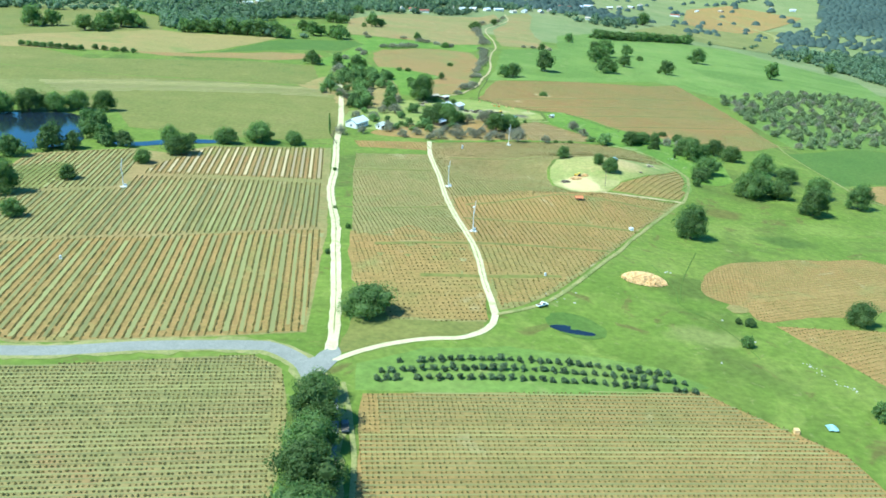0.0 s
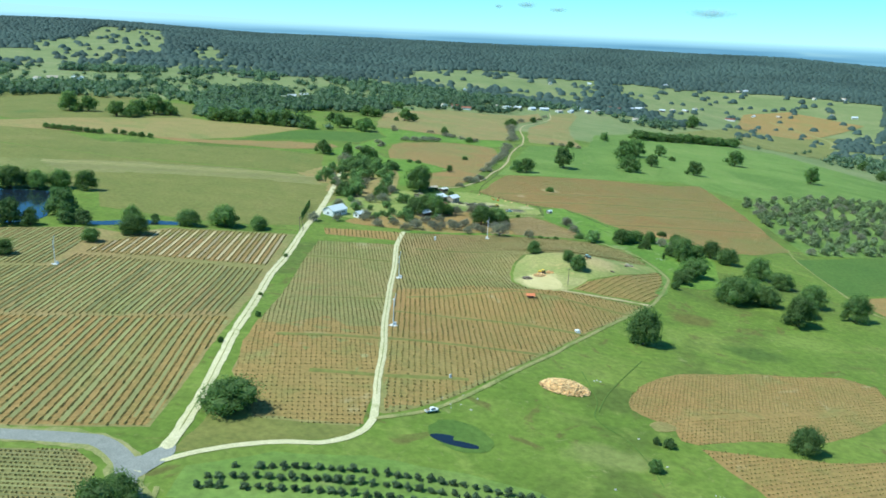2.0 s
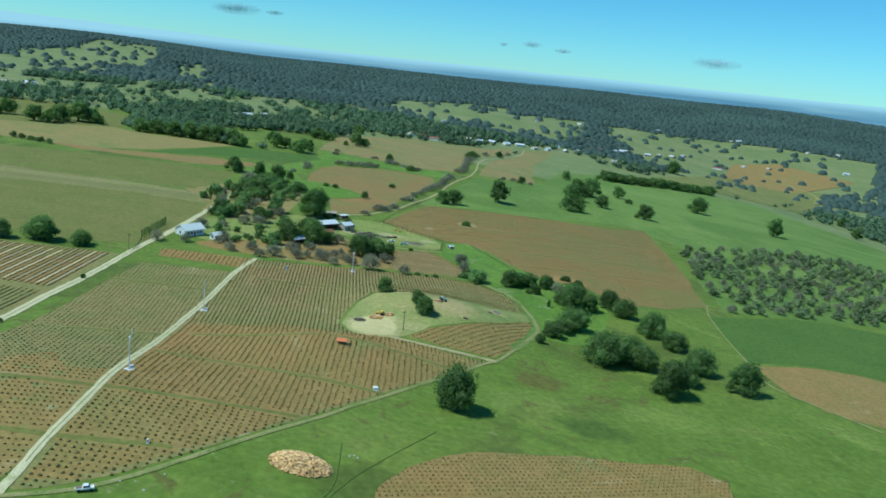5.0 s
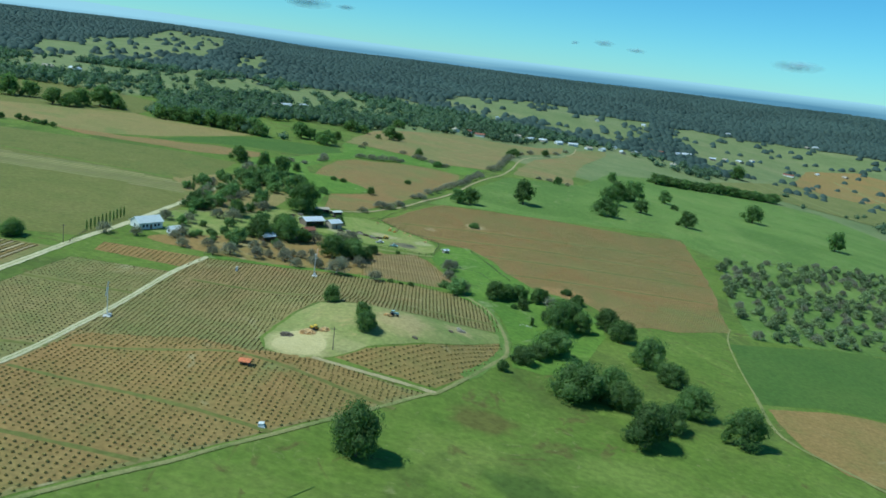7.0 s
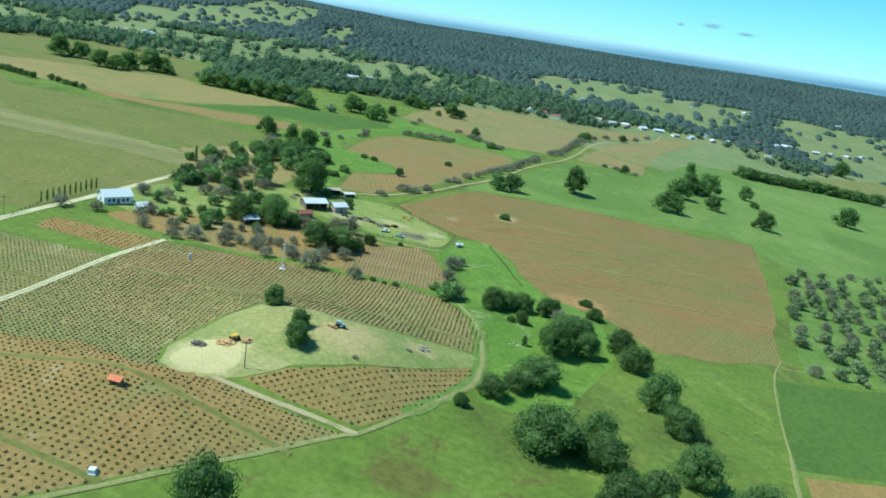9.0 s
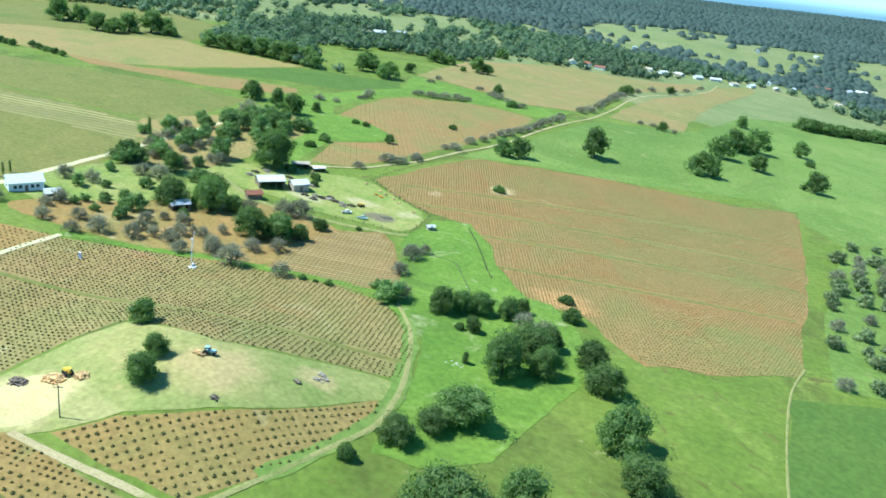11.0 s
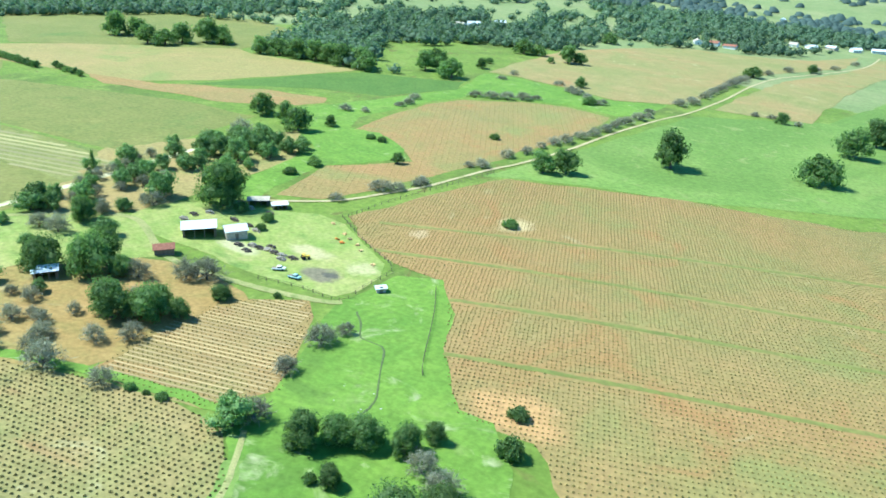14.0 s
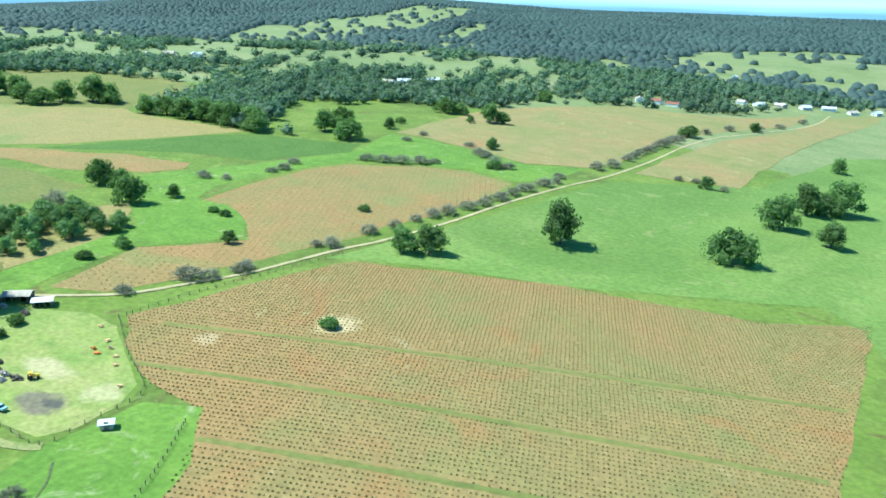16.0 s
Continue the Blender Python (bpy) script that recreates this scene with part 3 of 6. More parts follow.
def vines(poly, turn, row, gap, size=1.0, avenues=(), label="rows of small head-trained vines on red soil", seed=1, keep=None):
    """Vines inside poly on a grid turned by that many degrees: row metres between rows, gap metres in a row. avenues: lines kept free."""
    avenues = [(a, (Vector(b) - Vector(a)).normalized(), (Vector(b) - Vector(a)).length) for a, b in avenues]
    r = random.Random(seed)
    c, s = math.cos(radians(turn)), math.sin(radians(turn))
    cx, cy = sum(p[0] for p in poly) / len(poly), sum(p[1] for p in poly) / len(poly)
    reach = max(math.hypot(p[0] - cx, p[1] - cy) for p in poly)
    out = []
    for j in range(-int(reach / row), int(reach / row) + 1):
        for i in range(-int(reach / gap), int(reach / gap) + 1):
            a, b = i * gap + r.uniform(-0.15, 0.15), j * row + r.uniform(-0.1, 0.1)
            x, y = cx + a * c - b * s, cy + a * s + b * c
            if inside((x, y), poly) and r.random() > 0.03 and (keep is None or keep(x, y)) and not any(abs((x - p[0]) * q[1] - (y - p[1]) * q[0]) < 1.3 and -2 < (x - p[0]) * q[0] + (y - p[1]) * q[1] < w + 2 for p, q, w in avenues):
                out.append((x, y, ground_z(x, y) + 0.05, size * r.uniform(0.75, 1.2), r.uniform(0, 6.3)))
    return grow("vines", VINE, out, VINE_LEAF, label, "vines")


def strips(poly, turn, row, width, mat, label, seed=2, lift=0.12, shift=0.5):
    """Bands of cover crop between the vine rows."""
    r = random.Random(seed)
    c, s = math.cos(radians(turn)), math.sin(radians(turn))
    cx, cy = sum(p[0] for p in poly) / len(poly), sum(p[1] for p in poly) / len(poly)
    reach = max(math.hypot(p[0] - cx, p[1] - cy) for p in poly)
    root = tagged(new("cover_crop"), label, "cover crop", "", "structure")
    for j in range(-int(reach / row), int(reach / row) + 1):
        last, verts, faces = None, [], []
        w = width * r.uniform(0.7, 1.15)
        for i in range(-int(reach / 4), int(reach / 4) + 1):
            a, b = i * 4.0, j * row + row * shift
            x, y = cx + a * c - b * s, cy + a * s + b * c
            if not inside((x, y), poly):
                last = None
                continue
            h = w / 2 * (1 + 0.35 * noise.noise((x * 0.2, y * 0.2, 3)))
            k = len(verts)
            for e in (-h, h):
                verts.append((x - e * s, y + e * c, ground_z(x - e * s, y + e * c) + lift))
            if last is not None:
                faces.append((last + 1, last, k, k + 1))
            last = k
        if faces:
            me = bpy.data.meshes.new("band")
            me.from_pydata(verts, [], faces)
            me.materials.append(mat)
            ob = new("band", me)
            ob.parent = root
            tagged(ob)
    return root


def avenue(a, b, width=2.0, mat=None):
    ribbon("grass_avenue", [a, ((a[0] + b[0]) / 2, (a[1] + b[1]) / 2), b], width, mat or GRASS, 0.14, "mown green grass avenue between vine blocks", "grass", 0.3)


WEST = [(-102.8, 149.6), (-72.5, 156.7), (-40.1, 165.7), (-45.1, 231.4), (-54, 292), (-62.2, 355.8), (-112.9, 342), (-127, 323.8), (-143.3, 327), (-177.7, 308), (-175.7, 271.5), (-153.4, 160)]
field("vineyard_floor", WEST, WEEDY_SOIL, 0.06, "striped red soil and grass of a vineyard")
W1 = [(-102.8, 150.6), (-72.5, 157.2), (-41.1, 166.2), (-46.1, 231.4), (-48.1, 233), (-112.9, 218.9), (-157.4, 206), (-151.3, 162)]
field("vineyard_floor", ragged(W1, 1.0, 8.0), RED_SOIL, 0.09, "red soil between green bands")
W2 = [(-48.1, 234.5), (-57, 297.1), (-127, 287.3), (-126, 270.1), (-171.6, 251.2), (-157.4, 208.6), (-112.9, 220.4)]
field("vineyard_floor", ragged(W2, 1.0, 8.0), WEEDY_SOIL, 0.09, "red soil between green bands")
W3 = [(-65.3, 353.8), (-112.9, 339.9), (-125, 307.6), (-127, 291.4), (-58.3, 302)]
field("vineyard_floor", ragged(W3, 1.0, 8.0), NORTH_SOIL, 0.09, "orange vineyard soil between pale strips")
W4 = [(-175.7, 291.7), (-176.7, 307), (-143.3, 326), (-133.1, 304.6), (-129.1, 272.1), (-169.6, 255.2)]
for block, seed in ((W1, 3), (W2, 31), (W3, 32), (W4, 33)):
    vines(block, 98, 1.82, 0.95, 0.72, label="long rows of young trellised vines", seed=seed)
    strips(block, 98, 3.64, 1.2, STRAW if block is W3 else STRIP, "pale cover crop bands between vine rows", seed, shift=0.25)
MIDDLE = [(-33, 197.1), (-20, 175.3), (4.5, 179), (4.7, 195), (3.7, 203), (1.6, 222), (-1.5, 240), (-4.5, 261), (-8.7, 291), (-12.2, 322), (-16.8, 354), (-17, 359.4), (-50.1, 349.6), (-47.1, 313.1), (-40.9, 263.8)]
field("vineyard_floor", MIDDLE, WEEDY_SOIL, 0.06, "weedy red vineyard soil")
field("vineyard_floor", ragged([(-32.5, 198.1), (-19.5, 176.5), (4.2, 180), (4.5, 195), (3.2, 205), (1.4, 222), (-1.6, 239.6), (-11.7, 235.5), (-19.8, 243.6), (-29.9, 229.4), (-38, 233.5), (-36, 215.3)], 1.6, 2.5), RED_SOIL, 0.09, "bare red vineyard soil")
LANE = [((7, 183.5), (4.3, 203)), ((4.3, 203), (-0.8, 240)), ((-0.8, 240), (-3.8, 261)), ((-3.8, 261), (-11.5, 322)), ((-11.5, 322), (-16.6, 358)), ((-16.6, 358), (-18, 386))]
MID_LINES = [((-29, 222), (1, 228.5)), ((-14, 202.6), (4, 205)), ((-30.8, 267.8), (-4.5, 278.9)), ((-48.1, 323.2), (-11.8, 331))]
vines(MIDDLE, 14, 1.95, 1.35, 0.6, MID_LINES + LANE, seed=5)
MIDDLE_TOP = [(-50.1, 362.8), (-54.1, 374), (-17.8, 384.8), (-15.8, 367.6)]
field("vineyard_floor", MIDDLE_TOP, RED_SOIL, 0.06, "red vineyard soil")
vines(MIDDLE_TOP, 14, 1.95, 1.8, 0.72, seed=51)
EAST = [(7.4, 187), (9, 186.5), (16, 191.5), (23, 198.5), (30.5, 209), (38, 221.5), (45, 234), (56, 256), (62, 267), (87, 309.5), (56, 308), (50, 304.5), (42, 306), (36, 316), (35, 328), (36, 341), (40, 351.5), (53, 353), (64, 354), (75, 363), (87, 371), (93, 374), (98, 376), (94.8, 389.8), (88.9, 402.4), (73.3, 414.7), (58.7, 414.8), (41.2, 410.1), (22.5, 402.5), (-17.4, 383.8), (-16, 358), (-10.8, 322), (-7.3, 291), (-3.1, 261), (-0.1, 240), (3, 222), (5, 203), (6.2, 195)]
field("vineyard_floor", EAST, WEEDY_SOIL, 0.07, "weedy red vineyard soil", step=4)
field("vineyard_floor", ragged([(8.2, 189), (16, 193), (23, 200), (30.5, 211), (38, 223.5), (56, 258), (84.7, 307.4), (54.3, 309.8), (39.1, 302.7), (20.4, 306.5), (-6.5, 292), (-2.8, 262), (0.3, 240), (3.4, 222), (5.4, 204)], 1.2, 6.0), RED_SOIL, 0.1, "bare red vineyard soil", step=4)
EAST_LINES = [((5.5, 205.2), (27.5, 211)), ((2, 229), (46.5, 239)), ((-1.6, 261.8), (62.4, 266.2)), ((-0.5, 283), (37.1, 298.6)), ((37.1, 298.6), (82.7, 296.3)), ((-7.7, 356.3), (37.3, 365.8)), ((37.3, 365.8), (94.8, 384))]
vines(EAST, 8, 1.75, 1.7, 0.8, EAST_LINES + LANE, seed=6, keep=lambda x, y: y < 296 + 0.12 * x)
vines(EAST, 13, 1.45, 1.35, 0.66, EAST_LINES + LANE, seed=61, keep=lambda x, y: y >= 296 + 0.12 * x)
for a, b in MID_LINES + EAST_LINES:
    avenue(a, b, 1.7, OLIVE_TURF)
WEDGE = [(60, 313), (66, 323), (75, 330), (86, 342), (93, 353), (99, 365), (101, 361), (99.5, 343), (94.5, 326), (89, 314.5), (71, 312.5)]
field("vineyard_floor", WEDGE, RED_SOIL, 0.07, "bare red vineyard soil", step=4)
vines(WEDGE, 58, 2.1, 1.75, 0.85, seed=7)
SOUTHWEST = [(-153.3, 132.7), (-94.7, 140.6), (-50.3, 152.6), (-42.2, 147.6), (-38.2, 132.4), (-35.2, 110.1), (-33.2, 53.4), (-152.5, 54.8)]
field("vineyard_floor", SOUTHWEST, WEEDY_SOIL, 0.06, "weedy tan vineyard soil")
vines(SOUTHWEST, 10, 1.5, 0.95, 0.6, label="close rows of young vines on weedy soil", seed=8)
strips(SOUTHWEST, 10, 1.5, 0.5, STRIP, "pale weedy bands between vine rows", 81)
SOUTHEAST = [(-23, 139.5), (38.6, 150.4), (53.8, 152.5), (67.9, 140.4), (78, 131.3), (81, 114.1), (72.5, 45.2), (-18.1, 45.3)]
field("vineyard_floor", ragged(SOUTHEAST, 1.5, 5.0), RED_SOIL, 0.06, "weedy red vineyard soil")
vines(SOUTHEAST, 8, 1.45, 1.05, 0.52, label="close rows of young vines on weedy soil", seed=9)
strips(SOUTHEAST, 8, 1.45, 0.5, STRIP, "pale weedy bands between vine rows", 91)
HILL = rounded([(70.1, 217.2), (77.2, 233.5), (93.9, 246.7), (116.1, 256.5), (154.2, 267.1), (152.3, 239.2), (123.8, 210.2), (97.4, 203.1), (82.2, 194.9), (81.2, 205.1), (72.1, 209.1)], 1)
field("vineyard_floor", ragged(HILL, 1.5, 5.0), RED_SOIL, 0.06, "red vineyard soil on a grassy slope")
vines(HILL, 28, 1.6, 1.35, 0.55, [((88.3, 213.2), (136.2, 235.3))], seed=10)
SLOPE = [(86.2, 195), (118.7, 199.1), (142, 207.2), (137.8, 158.6), (102.4, 163.7), (95.3, 178.8)]
field("vineyard_floor", ragged(SLOPE, 1.5, 5.0), RED_SOIL, 0.06, "red vineyard soil")
vines(SLOPE, 28, 1.7, 1.35, 0.6, seed=11)
NORTH = [(9, 527.4), (23.3, 516.6), (44.4, 506.7), (62.8, 506.6), (77.1, 488.9), (86.5, 472.2), (98.9, 457.3), (104.7, 451.4), (121.4, 453.1), (144.9, 434.9), (162.7, 441.4), (186.4, 463.4), (187.1, 563.2), (180.5, 688.1), (152.4, 662), (125.1, 651.7), (89.3, 640.4), (55.5, 622.4), (27.5, 608.2), (22.5, 598.7), (16.7, 570.1), (13.2, 543.9)]
field("vineyard_floor", ragged(NORTH, 3.0, 7.0), NORTH_SOIL, 0.08, "bare red and tan vineyard soil")
NORTH_LINES = [((71.4, 497.7), (184, 546.4)), ((87.4, 471.2), (184, 511.4)), ((32.9, 511.7), (184, 575.2)), ((20, 530.7), (182, 615))]
vines(NORTH, 24, 1.75, 1.15, 0.6, NORTH_LINES, seed=12)
for a, b in NORTH_LINES:
    avenue(a, b, 1.9, OLIVE_TURF)
BLOCK = [(34.5, 416.1), (29, 431.9), (28.2, 442.6), (27.4, 451.4), (31.6, 461.1), (42.5, 471.7), (51.1, 464.8), (57.7, 454), (64.3, 444.1), (70.9, 433.3), (64.6, 416.7), (50, 413), (35.3, 410.2)]
field("vineyard_floor", BLOCK, NORTH_SOIL, 0.06, "tan tilled soil of a small vineyard")
vines(BLOCK, 18, 1.75, 1.3, 0.5, label="thin young vines in tilled rows", seed=13)
strips(BLOCK, 18, 1.75, 0.55, PALE_SOIL, "straw-coloured ridges between vine rows", 14)

# ---- pastures and far fields ----
CLEARING = ragged([(42, 306.5), (37, 316), (36, 328), (37, 341), (41, 351), (53, 352), (64, 353.5), (75, 362), (87, 370), (93, 373), (98, 374), (100, 366), (93, 354), (86, 343), (75, 331), (66, 324), (59, 313), (56, 309), (50, 305)], 1.2, 4.0)
field("clearing", CLEARING, TRODDEN, 0.12, "dry sandy clearing among the vines", "ground", 4)
field("bare_circle", ragged(rounded([(41, 309), (39, 319), (42, 326), (49, 329), (54, 325), (56, 318), (54, 310), (48, 307)], 2), 2.0, 1.5), SAND, 0.2, "pale bare sandy circle", "ground", 3)
field("clearing", rounded([(-153.4, 301.7), (-173.7, 291.7), (-177.7, 269.4), (-161.5, 251.1), (-149.3, 263.2)], 2, 1.5), HAY, 0.16, "dry grassy patch under oaks", "ground", 8)
field("pasture", ragged([(-64.3, 374), (-84.5, 364.1), (-116.9, 359.3), (-159.5, 364.7), (-177.8, 397.4), (-253.1, 402.2), (-365.7, 438.2), (-350.5, 512.7), (-217.6, 497.7), (-179.9, 501.4), (-92.3, 511.7), (-79.3, 499), (-65.3, 443.6)]), OLIVE_TURF, 0.08, "mown olive pasture in stripes")
field("pasture", ragged([(-81.9, 507.7), (-140.2, 505), (-205.3, 489.4), (-254.3, 467.5), (-304.3, 445.6), (-273.6, 414.7), (-225.6, 429.5), (-177.8, 454.4), (-119.9, 472.2), (-78.9, 476.8)], 4.0), HAY, 0.1, "pale dry band of mown pasture")
strips([(-253.2, 463.4), (-205.3, 487.4), (-140.2, 502.9), (-83.9, 505.8), (-80.7, 480.6), (-119.9, 474.2), (-177.8, 457.5), (-224.6, 434.5)], 17, 4.2, 1.8, MOWN, "pale mown swathes in a pasture", 61)
field("pasture", ragged([(-92.2, 514.6), (-186, 503.5), (-217.6, 499.7), (-350.6, 514.7), (-427.9, 570.2), (-340.5, 604.3), (-259.5, 553.4), (-160.6, 594.1), (-111.8, 598.5)]), OLIVE_TURF, 0.08, "dark olive-green pasture")
field("far_field", ragged([(-383, 600.7), (-332, 686.1), (-276.1, 737.3), (-251.6, 727.9), (-213.9, 736.5), (-167.4, 744.2), (-175.5, 711.8), (-182.6, 679.5), (-199.3, 628.3), (-217.3, 603.8), (-327.1, 581), (-378.4, 569.4)], 3.0), TAN_SOIL, 0.12, "tan fallow field", step=25)
field("far_field", ragged([(-192.1, 623.5), (-179.9, 677.6), (-173.6, 710.9), (-160, 741.3), (-134.6, 751.8), (-102.4, 769.9), (-91.6, 746.9), (-97.7, 725), (-105, 691.6), (-140.9, 674.6), (-171.2, 646.2)], 3.0), DARK_TURF, 0.14, "dark green hay meadow", step=20)
field("far_field", ragged([(-248.3, 598.3), (-201.5, 612.2), (-181.8, 629.2), (-147.8, 652.7), (-120.6, 659.2), (-113.4, 648.7), (-119.4, 630.6), (-143.1, 609.8), (-176.9, 601.4), (-217.7, 589.7)], 4.0, 6.0), NORTH_SOIL, 0.16, "tan and red fallow strip", step=20)
FAR_A = [(-23, 523.8), (-28.2, 545.1), (-34.5, 562.6), (-24.5, 578), (-15.4, 596.3), (-24.8, 605.9), (-53.7, 624.4), (-64.3, 615.8), (-69.5, 636), (-74.6, 664.7), (-77.7, 695.3), (-70.5, 722), (-46.4, 748.8), (-22.5, 760.2), (5.9, 756.4), (11.9, 727.6), (11.9, 685.3), (8.4, 649.8), (7.7, 617.1), (3.6, 585.6), (-3, 554.7), (-9.3, 533.4)]
field("far_field", ragged(FAR_A, 3.0), NORTH_SOIL, 0.12, "tan vineyard field beyond the homestead", step=20)
vines(FAR_A, 30, 3.2, 2.6, 0.55, label="thin rows of vines on tan soil", seed=15)
field("far_field", ragged([(-114.5, 820.5), (-124.5, 888.5), (-136.2, 973.9), (-120.1, 1042.5), (-84.7, 1137), (-9.1, 1172.8), (22.2, 1215.5), (49.3, 1323.4), (56.4, 1197.7), (29.6, 1101.3), (16, 1034.7), (14.6, 949), (21.6, 866.8), (15.1, 830.2), (-13.9, 808.1), (-44, 815.8), (-90, 824.3)], 3.0), WEEDY_SOIL, 0.25, "brown and olive field in the distance", step=30)
field("far_field", ragged([(39.1, 842.8), (62.2, 848.7), (93.1, 862.3), (89.5, 919.3), (88.4, 1012), (89.4, 1116), (113, 1366.4), (108.2, 1408.2), (70.5, 1326.7), (62.5, 1165.5), (37, 1030.1), (36, 923.9)], 3.0), WEEDY_SOIL, 0.25, "tan field beside the dirt road", step=30)
field("far_field", ragged([(-587.4, 736.4), (-445, 879.1), (-299.6, 842), (-272.4, 737.3), (-376.4, 625.9)], 3.0), OLIVE_TURF, 0.2, "green field before the woods", step=30)
field("far_field", ragged([(439.1, 1679.7), (565.3, 1641.8), (768.3, 1906.5), (650.6, 2066), (531.1, 2003.2)], 3.0), RED_SOIL, 1.2, "brown field on a far slope", step=40)
field("far_field", ragged([(264.5, 1335.4), (502.2, 1324.7), (645.6, 1701.3), (429, 1659.7)], 3.0), HAY, 0.8, "olive field beside the village", step=40)
field("far_field", ragged([(183.6, 443.8), (246.3, 488), (298.7, 492.2), (260.5, 395.8), (219.3, 394.8), (185.8, 377.8)], 3.0), DARK_TURF, 0.1, "dark green mown meadow", step=16)
field("far_field", ragged([(186.8, 374.8), (220.3, 392.8), (262.5, 393.8), (241.3, 327.4), (202.8, 336), (192.8, 349)], 3.0), RED_SOIL, 0.1, "brown tilled field", step=16)
field("pasture", ragged([(16.9, 601.6), (40.1, 618.7), (92.2, 641.3), (164.4, 692.6), (202.3, 643.1), (309.8, 759.8), (419.6, 792.7), (478.1, 987.7), (401.8, 1263), (192.8, 1197.3), (120.2, 1062.5), (101.1, 876.8), (38.4, 807.3), (30.9, 727.5), (23.3, 636.2)], 3.0), PASTURE, 0.1, "pale green grazed pasture dotted with oaks", step=18)
field("meadow", ragged(rounded([(-42.4, 478.4), (-38.1, 497.8), (-13.6, 514), (6, 524.5), (30.9, 511.7), (46.2, 502.8), (49.5, 478.5), (38.8, 477.6), (26.1, 473.8), (11.5, 473), (-1, 474.1), (-17.6, 471.4), (-31.1, 470.5)], 1), 1.5, 5.0), YARD, 0.1, "trodden yellow-green farmyard grass", "ground", 8)
field("meadow", ragged([(50.4, 476.5), (50.1, 500.8), (61.9, 507.6), (77.1, 490.9), (86.5, 474.1), (98.9, 458.3), (103.7, 453.3), (111.6, 454.2), (123.9, 441.4), (132, 425), (134, 408), (130, 385), (128, 362), (116, 350), (106, 347), (105, 357), (103, 370), (99, 384), (93, 399), (74.3, 415.7), (72.7, 426.4), (65.3, 444.1), (54, 462.8)], 1.5, 5.0), LUSH, 0.12, "bright green flowery creek meadow", "ground", 8)
field("meadow", ragged([(-104.7, 605.6), (-113.8, 626.8), (-108.7, 650.6), (-100.3, 689.7), (-93.5, 748.8), (-73.1, 734.5), (-80.4, 698.2), (-80.1, 669.5), (-79.8, 638.9), (-68.9, 619.7), (-53.7, 624.4), (-27.6, 608.8), (-19.3, 597.3), (-27.4, 578), (-35.5, 560.6), (-28.6, 530.6), (-23.3, 513.2), (-39.6, 513.3), (-45.7, 540.4), (-54.2, 579), (-73, 591.6)], 2.0, 6.0), LUSH, 0.13, "bright green strip of grass along a stream", "ground", 10)
field("meadow", ragged([(-91.6, 746.9), (-73.1, 734.5), (-46.2, 755.5), (-22.4, 766), (6, 763.1), (17, 789.9), (15, 826.4), (-13.9, 805.3), (-44.1, 811), (-90.2, 818.6), (-112.8, 813.8)], 3.0, 8.0), LUSH, 0.14, "bright green stream meadow", "ground", 14)
field("orchard_floor", [(-110.8, 518.9), (-77.8, 598.7), (-48, 559.7), (-38.5, 482.3), (-54.6, 452.3), (-77.3, 465.1)], TAN_SOIL, 0.1, "reddish bare soil under orchard trees", "ground", 12)
field("orchard_floor", rounded([(-40, 388.1), (21.5, 399.6), (37.3, 411.2), (28.2, 442.6), (34.6, 464), (-5.2, 464.4), (-18.3, 443.1), (-30.2, 423.8), (-52.1, 394.3)], 2, 1.5), RED_SOIL, 0.1, "brown and weedy soil under bare fruit trees", "ground", 8)
field("orchard_floor", [(202.3, 639.1), (309.8, 756.8), (403, 776.6), (298.6, 511.5), (195.3, 461.2), (193.1, 522.9)], PASTURE, 0.12, "weedy soil of an old olive orchard", "ground", 20)
field("orchard_floor", ragged([(-65.2, 408.6), (-44.2, 400.5), (-24.5, 423.7), (-5.2, 464.4), (-34.8, 474.5), (-50.5, 464.9), (-66.3, 443.6)], 3.0, 6.0), YARD, 0.09, "yellow-green grass round the homestead", "ground", 8)
field("orchard_floor", ragged([(-25.1, 140.5), (-26, 152.6), (-10.9, 162.6), (9.3, 166.6), (31.6, 165.5), (46.7, 162.5), (56.8, 154.5), (38.6, 149.4), (20.4, 145.4)], 1.0, 5.0), PASTURE, 0.08, "pale weedy grass under young orchard trees", "ground", 8)
field("meadow", ragged([(-31.1, 156.6), (-30, 170.8), (-32, 195), (-19.9, 175.8), (3.3, 178.8), (3.3, 173.7), (-6.8, 168.7), (-21, 161.6)], 1.0, 5.0), OLIVE_TURF, 0.09, "dull olive grass beside the track", "ground", 8)
field("bare_patch", rounded([(74.1, 204), (79.2, 208.1), (83.2, 204.1), (77.1, 200)], 3, 0.6), TAN_SOIL, 0.2, "bare pinkish earth beside the vines", "ground", 4)
ribbon("farm_track", [(-28.1, 143.5), (-24.1, 126.3), (-21.1, 103), (-18.1, 37.3)], 1.1, TRACK, 0.18, "worn wheel track in a green strip", "road")
ribbon("dirt_road", [(-21.2, 517), (-4.4, 535.3), (2.8, 552.7), (9, 572), (11.4, 589.4), (14.2, 612.2), (18.5, 633.3), (22.2, 673.7), (23.2, 721.8), (27.2, 775.6), (31.8, 812), (32.6, 850.5), (31.7, 899.6), (27.4, 972.4), (29.5, 1039.8), (43.1, 1103.5), (59.9, 1181.2), (67.9, 1247), (67.5, 1343.9)], 1.7, DIRT, 0.3, "thin tan dirt road lined with bare trees", "road")
